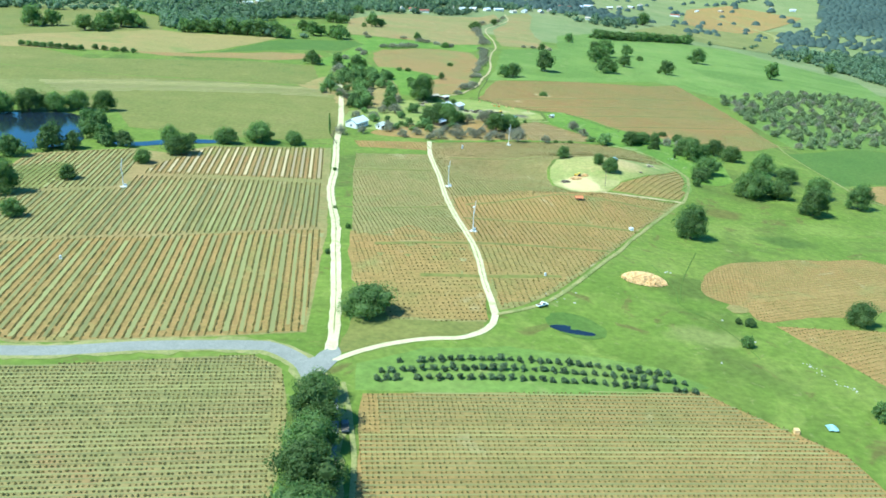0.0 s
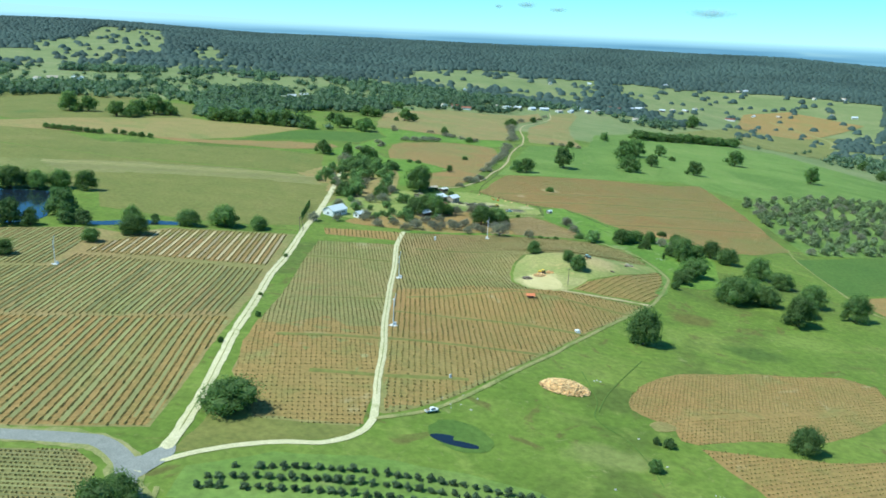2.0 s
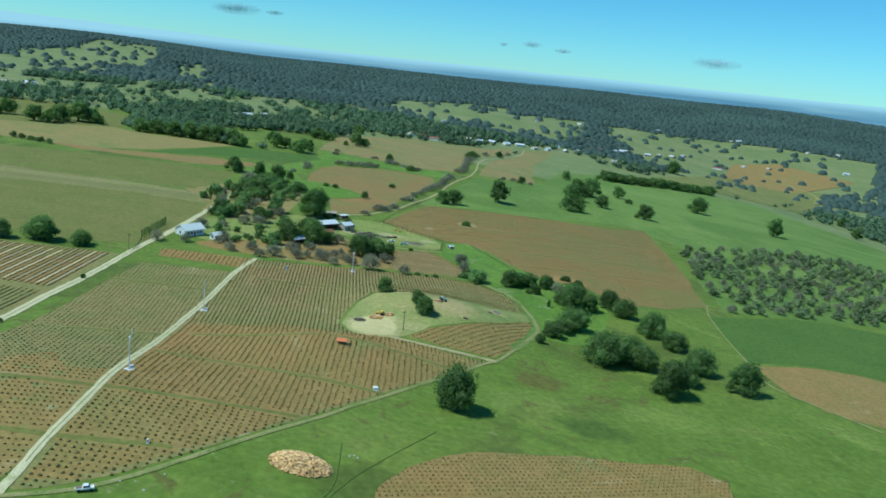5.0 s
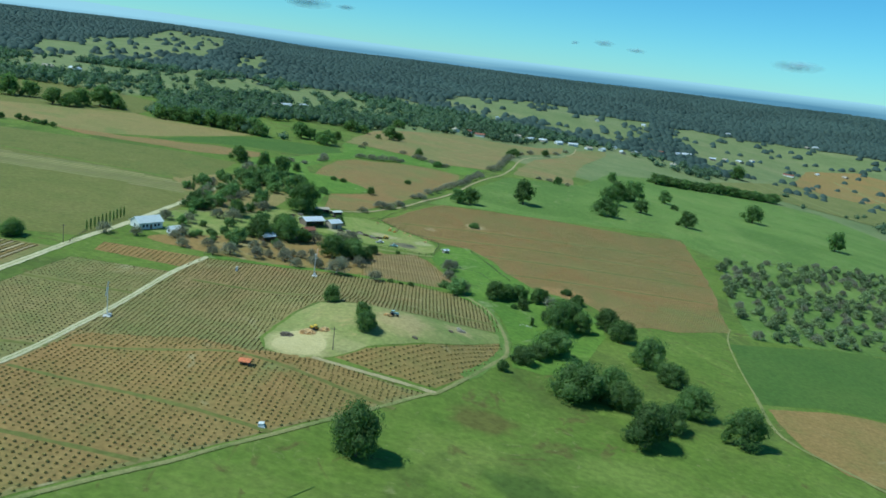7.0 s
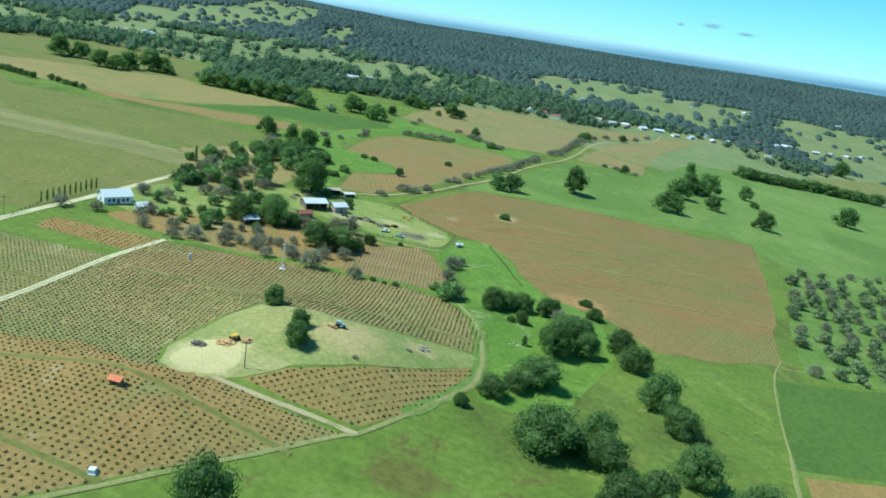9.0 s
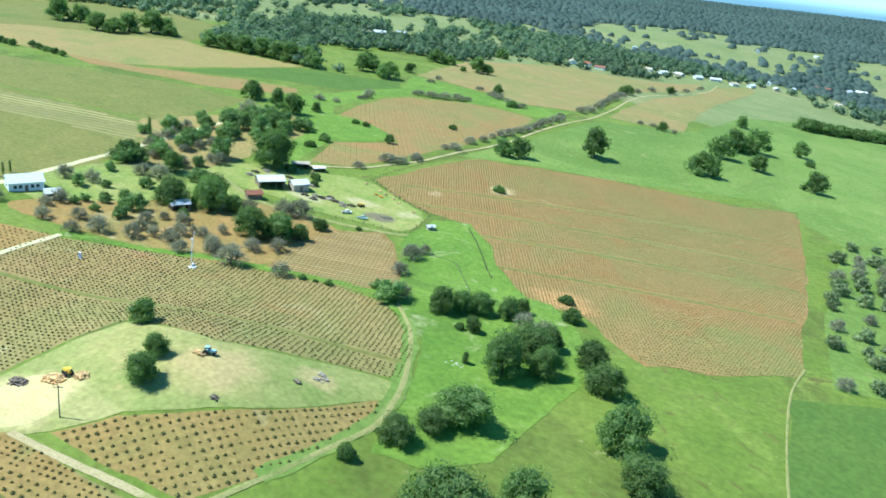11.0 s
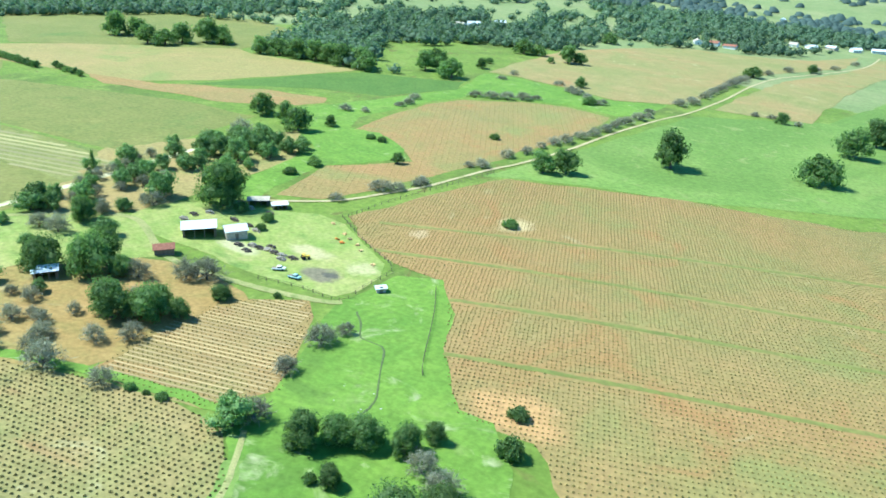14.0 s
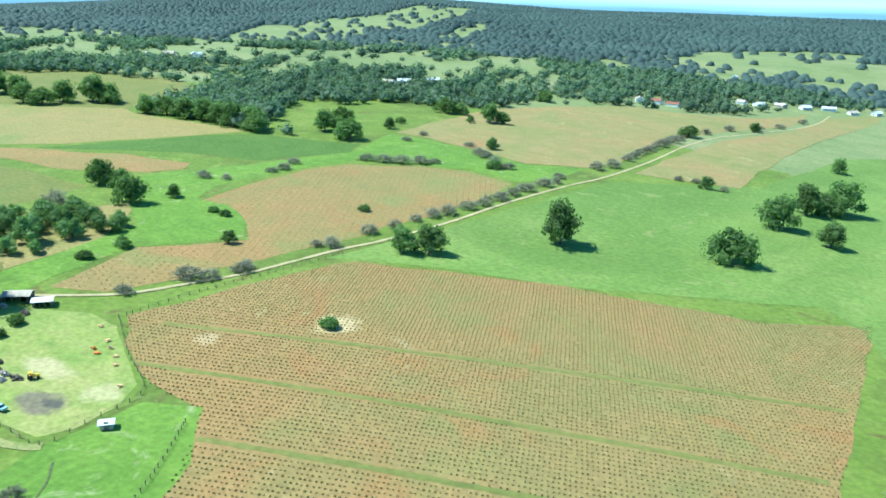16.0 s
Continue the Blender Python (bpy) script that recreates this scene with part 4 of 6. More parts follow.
ribbon("farm_track", [(-64.4, 443.6), (-48.5, 464.9), (-34.8, 474.5), (-5.2, 463.5), (20.1, 466.1), (44.5, 472.7), (50.4, 476.5)], 2.6, TRACK, 0.22, "worn farmyard track", "road")
ribbon("farm_track", [(187.5, 470), (184, 448), (184, 414.3), (185.8, 382.7)], 0.7, TRACK, 0.24, "narrow worn path beside a meadow", "road")
ribbon("farm_track", [(185.7, 384.7), (186.8, 359), (191.8, 348), (206.7, 335.9), (231.5, 315.7)], 1.3, TRACK, 0.24, "pale lane beside a meadow", "road")
ribbon("dirt_road", [(336.6, 1513.4), (424.7, 1402.5), (472.7, 1326.1)], 8, TRACK, 0.9, "pale far dirt road", "road")
ribbon("dirt_road", [(568.6, 1911.9), (605.1, 1650.6), (563.2, 1496.2)], 8, TRACK, 1.4, "pale far dirt road", "road")
ribbon("ditch", [(59, 231.4), (62, 213.2), (61, 202), (68, 192.9), (72, 182.8), (74, 172.7)], 0.3, DARK_TURF, 0.13, "narrow dark drainage ditch in the meadow", "ditch", 0.5)
ribbon("ditch", [(62, 206.1), (66.1, 220.3), (78.7, 250.9)], 0.25, DARK_TURF, 0.13, "narrow dark drainage ditch in the meadow", "ditch", 0.5)
ribbon("ditch", [(57.2, 474.5), (62.9, 469.6), (65.8, 465.6), (67.7, 463.6), (74.5, 463.5), (77.4, 460.6), (81.2, 454.6), (88.8, 443.1), (89.8, 436.1)], 0.5, DARK_EARTH, 0.2, "winding dark creek cut in a meadow", "ditch", 0.6)

# ---- water ----
field("lake", rounded([(-253.1, 363.5), (-222.5, 375.5), (-190, 386.3), (-173.7, 354.7), (-165.6, 326.2), (-181.8, 312.1), (-202.1, 302.1), (-242.8, 312.6)], 2, 2.0), WATER, 0.25, "dark blue farm lake among trees", "water", 20)
field("creek", rounded([(-167.6, 332.3), (-145.3, 336.2), (-134.1, 348.2), (-108.8, 354.1), (-106.8, 349), (-131.1, 339.1), (-143.3, 329)], 2, 0.6), WATER, 0.22, "still dark creek below a pasture", "water", 12)
field("pond", rounded([(19.5, 179.8), (24.5, 181.8), (31.6, 179.7), (33.6, 176.7), (25.5, 176.7)], 3, 0.4), WATER, 0.2, "small dark stock pond in grass", "water", 4)
field("bare_patch", rounded([(18.5, 180.8), (22.5, 188.9), (30.6, 188.9), (35.6, 182.8), (35.6, 175.6), (26.5, 174.7)], 2, 1.0), DARK_TURF, 0.12, "trampled damp grass round a pond", "ground", 4)


# ---- trees ----
def part(name, me, mat, parent, label=""):
    me.materials.append(mat)
    ob = new(name, me)
    ob.parent = parent
    return tagged(ob, label)


def mesh(name, verts, faces):
    me = bpy.data.meshes.new(name)
    me.from_pydata([tuple(v) for v in verts], [], faces)
    return me


def tube(verts, faces, pts, radii, sides=6, ring=None):
    """A tapered limb through pts. ring: the first of the vertices that it grows out of."""
    first = len(verts)
    for i, (p, rad) in enumerate(zip(pts, radii)):
        way = (Vector(pts[min(i + 1, len(pts) - 1)]) - Vector(pts[max(i - 1, 0)])).normalized()
        a = way.orthogonal().normalized()
        b = way.cross(a)
        for k in range(sides):
            t = k / sides * math.tau
            verts.append(Vector(p) + (a * math.cos(t) + b * math.sin(t)) * rad)
    if ring is not None:
        for k in range(sides):
            n = (k + 1) % sides
            faces.append((ring + k, ring + n, first + n, first + k))
    for i in range(len(pts) - 1):
        for k in range(sides):
            n = (k + 1) % sides
            faces.append((first + i * sides + k, first + i * sides + n, first + (i + 1) * sides + n, first + (i + 1) * sides + k))


def tufts(verts, faces, centre, radii, n, size, r, low=-0.5):
    """Leaf tufts over a rounded mass: small folded leaves that look outward, with a rough outline."""
    c = Vector(centre)
    made = 0
    while made < n:
        d = Vector((r.gauss(0, 1), r.gauss(0, 1), r.gauss(0, 1))).normalized()
        if d.z < low:
            continue
        made += 1
        p = c + Vector((d.x * radii[0], d.y * radii[1], d.z * radii[2])) * (r.uniform(0.76, 1.16) + 0.36 * noise.noise(d * 2.2 + c))
        way = (d + Vector((r.gauss(0, 0.33), r.gauss(0, 0.33), r.gauss(0, 0.33) + 0.15))).normalized()
        a = way.orthogonal().normalized()
        a.rotate(Matrix.Rotation(r.uniform(0, 6.28), 3, way))
        b = way.cross(a)
        q = size * r.uniform(0.6, 1.4)
        k = len(verts)
        verts += [p - a * q * 0.5 - way * q * 0.15, p - b * q * 0.42 + way * q * 0.1, p + a * q * 0.5 - way * q * 0.2, p + b * q * 0.42 + way * q * 0.05]
        faces += [(k, k + 1, k + 2), (k, k + 2, k + 3)]


def core(verts, faces, centre, radii):
    """The dark inside of a crown, which keeps the sky from showing through."""
    bm = bmesh.new()
    bmesh.ops.create_icosphere(bm, subdivisions=1, radius=0.66)
    k = len(verts)
    for v in bm.verts:
        q = v.co * (1 + 0.3 * noise.noise(v.co * 2 + Vector(centre)))
        verts.append(Vector(centre) + Vector((q.x * radii[0], q.y * radii[1], q.z * radii[2])))
    faces += [tuple(v.index + k for v in f.verts) for f in bm.faces]
    bm.free()


def leafy_tree(name, seed, height, spread, trunk_h, lobes, leaves, size, leaf, label, category="tree", skirt=0.16):
    """A tree of the given height and spread: trunk, limbs, and a crown of overlapping masses that hangs low. Its empty stands at the foot."""
    r = random.Random(seed)
    root = tagged(new(name), label, category)
    tv, tf, cv, cf = [], [], [], []
    rad = spread * 0.035
    masses = []
    for i in range(lobes):
        a = i * 2.4 + r.uniform(-0.35, 0.35)
        h = 1 - (i + 0.5) / lobes
        q = math.sqrt(max(0.0, 1 - (h * 0.94) ** 2)) * spread * r.uniform(0.16, 0.42)
        m = spread * r.uniform(0.11, 0.25)
        z = height * (skirt + (0.97 - skirt) * h) - m * 0.55 * h
        masses.append((Vector((q * math.cos(a), q * math.sin(a), max(m * 0.62, z))), m))
    masses.append((Vector((0, 0, height * 0.5)), spread * 0.3))
    base = [(0, 0, -0.3), (0.02 * spread, 0, trunk_h * 0.5), (0.03 * spread, 0.01 * spread, trunk_h)]
    tube(tv, tf, base, [rad * 1.35, rad, rad * 0.85], 8)
    for c, m in masses[: max(4, lobes // 2)]:
        tube(tv, tf, [Vector(base[2]).lerp(c, 0.15), Vector(base[2]).lerp(c, 0.5) + Vector((0, 0, -0.04 * height)), c], [rad * 0.55, rad * 0.4, rad * 0.15], 8, 16)
    for c, m in masses:
        k = r.uniform(0.75, 0.95)
        core(cv, cf, c, (m, m, m * k))
        tufts(cv, cf, c, (m * 1.05, m * 1.05, m * k * 1.05), leaves, size, r, -0.75)
    part("trunk", mesh("trunk", tv, tf), BARK, root)
    part("crown", mesh("crown", cv, cf), leaf, root)
    return root


def bare_tree(seed, height, spread, label):
    """A leafless fruit tree: forking limbs and a haze of fine twigs."""
    r = random.Random(seed)
    root = tagged(new("bare_tree"), label, "tree")
    tv, tf, cv, cf = [], [], [], []
    tube(tv, tf, [(0, 0, -0.2), (0, 0, height * 0.16)], [0.2, 0.16], 6)
    for i in range(7):
        a = i * 0.9 + r.uniform(-0.3, 0.3)
        mid = Vector((math.cos(a) * spread * 0.17, math.sin(a) * spread * 0.17, height * 0.28))
        tube(tv, tf, [Vector((0, 0, height * 0.16)).lerp(mid, 0.2), mid, mid * 1.25 + Vector((0, 0, height * 0.1))], [0.13, 0.08, 0.05], 6, 6)
        for j in range(12):
            b = a + r.uniform(-1.0, 1.0)
            e = r.uniform(0.0, 1.5)
            q = spread * 0.5 * math.cos(e) * r.uniform(0.7, 1.0)
            tip = Vector((math.cos(b) * q, math.sin(b) * q, height * (0.16 + 0.8 * math.sin(e) * r.uniform(0.8, 1.0))))
            tube(cv, cf, [mid, mid.lerp(tip, 0.55) + Vector((0, 0, 0.04 * height)), tip], [0.035, 0.025, 0.01], 3)
            for k in range(17):
                p = mid.lerp(tip, r.uniform(0.25, 1.02))
                e2 = p + Vector((r.gauss(0, 0.6), r.gauss(0, 0.6), r.gauss(0.05, 0.42))) * spread * 0.13
                w = Vector((r.gauss(0, 1), r.gauss(0, 1), r.gauss(0, 1))).normalized() * 0.055
                n = len(cv)
                cv += [p - w, p + w, e2]
                cf.append((n, n + 1, n + 2))
    part("trunk", mesh("trunk", tv, tf), BARK, root)
    part("crown", mesh("crown", cv, cf), TWIGS, root, "grey-brown leafless twigs")
    return root


def cypress(label):
    r = random.Random(5)
    root = tagged(new("cypress"), label, "tree")
    tv, tf, cv, cf = [], [], [], []
    tube(tv, tf, [(0, 0, -0.2), (0, 0, 1.0)], [0.12, 0.1], 6)
    for i in range(5):
        c, m = (0, 0, 1.4 + i * 1.15), 0.62 - 0.09 * abs(i - 1.2)
        core(cv, cf, c, (m, m, 0.9))
        tufts(cv, cf, c, (m, m, 1.0), 60, 0.3, r, -1)
    part("trunk", mesh("trunk", tv, tf), BARK, root)
    part("crown", mesh("crown", cv, cf), OAK_LEAF, root)
    return root


OAKS = [leafy_tree("oak", 11, 9.2, 12, 1.7, 22, 270, 0.43, OAK_LEAF, "broad dark green oak with a domed crown in grass"),
        leafy_tree("oak", 12, 10.4, 12, 2.0, 24, 270, 0.43, OAK_LEAF, "tall dark green oak with an uneven crown in grass"),
        leafy_tree("oak", 13, 8.6, 12, 1.4, 21, 270, 0.43, OAK_LEAF, "low spreading dark green oak in grass"),
        leafy_tree("oak", 14, 11.2, 12, 1.8, 24, 270, 0.43, OAK_LEAF, "round dark green oak with lumpy foliage in grass")]
FAR_OAKS = [leafy_tree("oak", 21, 9.2, 12, 1.6, 14, 90, 0.72, OAK_LEAF, "dark green oak standing in a far pasture"),
            leafy_tree("oak", 22, 8.2, 12, 1.4, 13, 90, 0.72, OAK_LEAF, "low dark green oak standing in a far pasture"),
            leafy_tree("oak", 23, 10.2, 12, 1.6, 15, 90, 0.72, OAK_LEAF, "tall dark green oak standing in a far pasture")]
WILLOWS = [leafy_tree("willow", 31, 9.5, 12, 1.2, 12, 150, 0.72, PALE_LEAF, "pale green willow at the water's edge")]
SHRUBS = [leafy_tree("bush", 41, 5.2, 12, 0.4, 10, 110, 0.9, OAK_LEAF, "low dense green bush on open soil", "bush", 0.2)]
OLIVES = [leafy_tree("olive_tree", 51, 8.6, 12, 1.6, 9, 48, 0.95, OLIVE_LEAF, "grey-green olive tree in an old orchard"),
          leafy_tree("olive_tree", 52, 7.6, 12, 1.4, 8, 50, 0.95, OLIVE_LEAF, "small grey-green olive tree in an old orchard")]
SAPLINGS = [leafy_tree("orchard_tree", 61, 11, 12, 2.4, 5, 75, 1.5, SAPLING_LEAF, "young orchard tree on mown grass"),
            leafy_tree("orchard_tree", 62, 9, 12, 2.4, 5, 75, 1.5, SAPLING_LEAF, "small young orchard tree on mown grass")]
CITRUS = [leafy_tree("fruit_tree", 71, 8.8, 12, 1.2, 13, 110, 0.62, CITRUS_LEAF, "dense green fruit tree in a homestead orchard")]
BARES = [bare_tree(81, 3.9, 6.5, "leafless grey fruit tree on bare soil"), bare_tree(82, 4.5, 6.5, "leafless grey-brown tree beside the lane")]
CYPRESSES = [cypress("slim dark cypress in a row along the drive")]
PLANTED = set()
turns = random.Random(77)


def plant(kinds, x, y, w, base=12.0, tall=1.0, group="", label=""):
    """Stands a tree of the given kinds with a crown w metres wide at x, y."""
    ob = kinds[turns.randrange(len(kinds))]
    k = w / base
    m = pose(x, y, ground_z(x, y), 0, 0, turns.uniform(0, 360)) @ Matrix.Diagonal((k * turns.uniform(0.98, 1.16), k * turns.uniform(0.84, 1.0), k * tall * turns.uniform(0.9, 1.06), 1))
    if ob.name in PLANTED:
        ob = copy_thing(ob, m @ Matrix.Diagonal((1 / ob.scale.x, 1 / ob.scale.y, 1 / ob.scale.z, 1)))
    else:
        PLANTED.add(ob.name)
        ob.matrix_basis = m
    return tagged(ob, label, "", group)


def plant_all(kinds, spots, **more):
    for x, y, w in spots:
        plant(kinds, x, y, w, **more)


# a row of oaks beside the road, and the nearer oaks in the meadow
plant_all(OAKS, [(-32.1, 136.5, 9), (-31.2, 127.4, 11), (-30.1, 117.2, 11), (-29.1, 106, 12), (-28.1, 94.9, 12), (113.6, 203.1, 9)],
          label="large dark green oak beside the road", group="roadside oaks")
plant(OAKS, -26.3, 179.5, 13.5, tall=0.78, label="broad dark oak beside the gravel road", group="roadside oaks")
plant(OAKS, 81.5, 268.5, 12.4, tall=1.55, label="large leafy oak alone in the meadow", group="roadside oaks")
plant_all(SHRUBS, [(-55.2, 317.2, 2), (-39, 235.5, 2.2), (-42.1, 213.2, 2), (-47, 261.7, 1.6), (75.1, 193.9, 2.4), (78.1, 192.9, 3.6), (73, 179.7, 4.2), (93.2, 147.5, 6.0), (99.3, 146.5, 5.5)], tall=1.6)
plant_all(OAKS, [(89, 421, 9), (93, 426, 8.5), (97.5, 429, 8), (101, 415, 5.3), (105, 433, 7.5), (107, 440, 5.5), (118, 413, 12.5), (116, 398, 12), (124.5, 406, 9), (121, 422, 8.5), (112, 406, 7),
                 (134, 418, 10), (140, 409, 12), (149, 388, 13), (156, 374, 10.5), (162, 350, 12), (175, 337, 12.5)], tall=1.0, group="oaks along the creek")
plant_all(OAKS, [(117, 372, 13.5), (108, 355, 9), (112.5, 364, 8)], tall=0.85, label="low spreading green oak beside the creek", group="oaks along the creek")
plant_all(OAKS, [(127, 338.5, 15.5), (137, 353, 10), (140.5, 341, 12), (147, 318, 13.5), (153.5, 334, 10.5), (132, 343, 9)], tall=1.0, group="oaks along the creek")
plant_all(OAKS, [(44.5, 352.5, 6), (62.5, 332.5, 7.2), (58.5, 341, 5.6)], tall=1.12, label="small dark oak in a sandy clearing", group="oaks in the clearing")
plant_all(SHRUBS, [(103.8, 342.5, 4.8), (97.9, 413.2, 3), (121, 446, 6.5)], tall=1.5)
plant_all(CITRUS, [(74, 416.5, 9.5), (68, 422, 5)], label="bright green bushy tree at the creek", group="oaks along the creek")
plant_all(OAKS, [(-19.4, 433.4, 13), (-9.6, 441.1, 14), (-14.3, 449, 11), (-2.7, 445.9, 8), (17.2, 429.1, 12), (24.2, 434.9, 11.5), (20.4, 440.8, 9), (28.2, 440.7, 6), (26.6, 455.3, 5.5), (-43.8, 461.9, 9)], tall=1.0,
          label="large dark oak sheltering the homestead", group="homestead oaks")
plant_all(SHRUBS, [(-7, 505.2, 5), (-18.6, 504.4, 6), (-3.3, 498.4, 4)], tall=1.3)
plant(OAKS, -26.4, 503.5, 16.5, tall=1.12, label="tall old oak shading the farmyard", group="homestead oaks")
plant_all(FAR_OAKS, [(-113.8, 605.7, 14), (-94.6, 602.7, 12), (-79.6, 595.5, 14), (-76.5, 614, 7), (31.7, 627.4, 11.5), (38.5, 634.1, 14), (125.5, 716.5, 18.5), (128.1, 789.9, 19), (133.8, 833.4, 17), (146.8, 853.7, 21), (140.8, 844, 16),
                     (152.9, 778.3, 13.5), (178.1, 894.2, 15), (185, 859.6, 7), (188.7, 758.4, 15), (262.8, 922.3, 22.5), (323.9, 859.1, 20), (126.4, 988.9, 12), (80.2, 842, 9), (528.4, 1258.4, 19), (479.3, 1072.8, 16), (322.3, 1495.8, 26)], tall=1.1, group="oaks in the far pasture")
plant(FAR_OAKS, 68.2, 682.1, 18.5, tall=1.15, label="tall pointed dark oak in a far pasture", group="oaks in the far pasture")
plant_all(FAR_OAKS, [(-37.5, 560.6, 6.5), (-16.6, 588.6, 6), (-101.5, 918.4, 17), (-92, 922.3, 12), (-108.3, 902.9, 7), (-135.4, 1077.9, 15), (-145.4, 926.7, 19), (-134.1, 931.6, 13), (-46.6, 827.3, 9), (-17.4, 778.4, 8), (-125.6, 829.1, 10), (-135.4, 854.9, 7)], group="oaks in the far pasture")
plant_all(FAR_OAKS, [(-372.5, 706.4, 24), (-359.1, 715, 18), (-323.7, 696.5, 17), (-312.8, 703.1, 18), (-315.2, 720.1, 20), (-308.6, 737.1, 23), (-300.4, 744.7, 18), (-293.3, 740, 14), (-143.3, 785.1, 16), (-137.6, 790.9, 12), (-116.4, 776.6, 18), (-124.7, 782.3, 13),
                     (-159.4, 821.4, 15), (-203.9, 933.7, 14), (-166.4, 748, 18), (-173.7, 753.7, 18), (-185.9, 748.9, 19), (-197.9, 748.9, 18), (-209.9, 747.9, 19), (-223.8, 744.1, 18), (-238.6, 742.2, 18), (-249.7, 734.6, 16)], group="oaks before the far woods")
plant_all(FAR_OAKS, [(178 + i * 8.3, 1096 + i * 8.4 + 3 * math.sin(i * 2), 21) for i in range(21)], tall=0.75, label="dark oak in a dense hedgerow", group="hedgerow oaks")
plant_all(FAR_OAKS, [(-323 + i * 5.5, 590 - i * 0.4, 6.5) for i in range(9)] + [(-272 + i * 7.5, 595 - i, 6.0) for i in range(5)], tall=0.8, label="small dark tree in a field row", group="field row trees")
plant_all(OAKS, [(-225.6, 375.5, 15), (-215.4, 383.5, 14), (-204.2, 387.5, 13), (-196.1, 394.5, 13), (-182.9, 395.4, 11), (-122, 323.8, 13), (-108.8, 348, 11), (-94.6, 355, 13), (-80.5, 359, 8), (-148.3, 277.3, 7),
                 (-161.5, 256.2, 12), (-146.3, 232.8, 7), (-131.1, 305.6, 8), (-79.4, 355.9, 8), (-238.8, 369.5, 14), (-132.1, 342.1, 10)], label="dark green oak near the lake", group="lakeside oaks")
plant_all(WILLOWS, [(-164.6, 344.4, 14), (-173.7, 354.7, 13), (-173.7, 318.1, 13), (-182.8, 301.9, 11), (-165.6, 320.1, 9), (-148.3, 330.1, 9), (-124, 347.1, 5), (-189.9, 293.9, 10), (-159.5, 336.3, 10), (-154.4, 328.1, 8)], group="lakeside willows")
plant_all(SHRUBS, [(55.2, 559.2, 7), (115.6, 459, 6), (-11.4, 658.5, 6.5), (-35.9, 545.2, 6.5), (-49.3, 610.9, 5.5), (-42.7, 610.8, 5.5), (35.6, 466.9, 3), (48, 412, 3), (55.8, 413.9, 3.4), (51.9, 413, 2)])
plant_all(CITRUS, [(-87.6, 509.7, 9.5), (-75.3, 506.7, 6), (-70.3, 512.5, 9), (-63.3, 490.2, 9.5), (-65.9, 497, 9), (-45.9, 493, 12), (-71.1, 482.5, 5.5), (-57.3, 460.1, 8), (-66.7, 467, 6.5), (-58.9, 472.7, 9), (-43.5, 476.5, 6), (-65.4, 519.3, 9), (-62.4, 523.1, 8),
                   (-75.4, 536.7, 11), (-71.5, 541.5, 11), (-61, 541.4, 12.5), (-74.9, 556.9, 13), (-64.4, 556.9, 11), (-55.8, 554, 10), (-56.5, 565.5, 9), (-52.6, 569.4, 7), (-55.5, 530.8, 8), (-50.5, 537.5, 6), (-82.8, 545.4, 10), (-82.4, 559.8, 10), (-88.9, 532.9, 8),
                   (-68.4, 548.2, 10), (-66, 566.5, 10), (-76.5, 569.5, 11), (-86.5, 552.2, 8), (-81.4, 527.1, 8), (-57.2, 574.2, 8), (-69.8, 530.9, 7)], tall=1.05, group="homestead orchard")
plant(WILLOWS, -64, 459.2, 11, label="pale green leafing tree beside the drive", group="homestead orchard")
plant(CYPRESSES, -83.3, 492.3, 2.2, base=1.3, tall=0.7, label="small dark conifer beside the drive", group="cypress row")
plant_all(CITRUS, [(-61.8, 472.7, 7), (-80.2, 500, 6), (-88, 494.3, 6), (-35.7, 439.4, 6), (-30.2, 423.8, 5), (-42.7, 427.8, 4), (-36.3, 412.1, 4), (-31.4, 416, 4),
                   (-27.7, 408.1, 4), (-49.5, 422, 6), (-24.6, 416.9, 5), (-56.7, 443.5, 5), (-7, 425.4, 5)], group="homestead orchard")
plant_all(BARES, [(-59.1, 425.1, 9), (-50.3, 428.9, 8), (-40.3, 406.3, 8), (-13.7, 396, 9), (-25, 399.3, 7), (-47, 449.3, 9), (-40.2, 451.2, 10), (-46.5, 470.7, 9), (-41.3, 486.2, 9), (-4.7, 400, 8), (5.1, 405.7, 8), (8.3, 416.4, 7), (27.5, 405.4, 11.5), (15.9, 411.4, 7)], base=6.5, group="bare fruit trees")
plant_all(BARES, [(2.4, 412.6, 7), (-11.2, 412.8, 7), (29.8, 426, 8), (42.1, 409.2, 7.5), (1.2, 448.8, 9), (10.1, 457.5, 10), (14.1, 461.3, 12), (62.6, 454.9, 10), (66.2, 439.2, 8), (75.4, 420.5, 10), (63.8, 462.7, 6), (110.9, 429.8, 8), (105.9, 432.8, 6), (117.9, 426.7, 9),
                  (-31.9, 392.1, 7), (-17.8, 389.9, 6), (11.9, 401.7, 7), (-1.6, 405.8, 6), (18.8, 407.5, 7), (-7.4, 406.9, 6), (14, 413.4, 6), (24.8, 419.2, 8), (9.4, 424.3, 5), (-4.2, 421.5, 6.5), (-10.1, 419.6, 5), (4.4, 416.5, 4.7), (12.6, 439.9, 7), (-88.9, 569.5, 14)], base=6.5, group="bare fruit trees")
plant_all(CITRUS, [(-19, 410, 6), (-20.7, 418.8, 8), (-36.4, 408.2, 4), (-34.2, 418.9, 4), (-30.4, 460.8, 8), (-61.2, 455.3, 9), (-86.6, 510.7, 8), (-66.8, 502.8, 9), (-76.7, 486.4, 5), (-70.1, 482.5, 6)], group="homestead orchard")
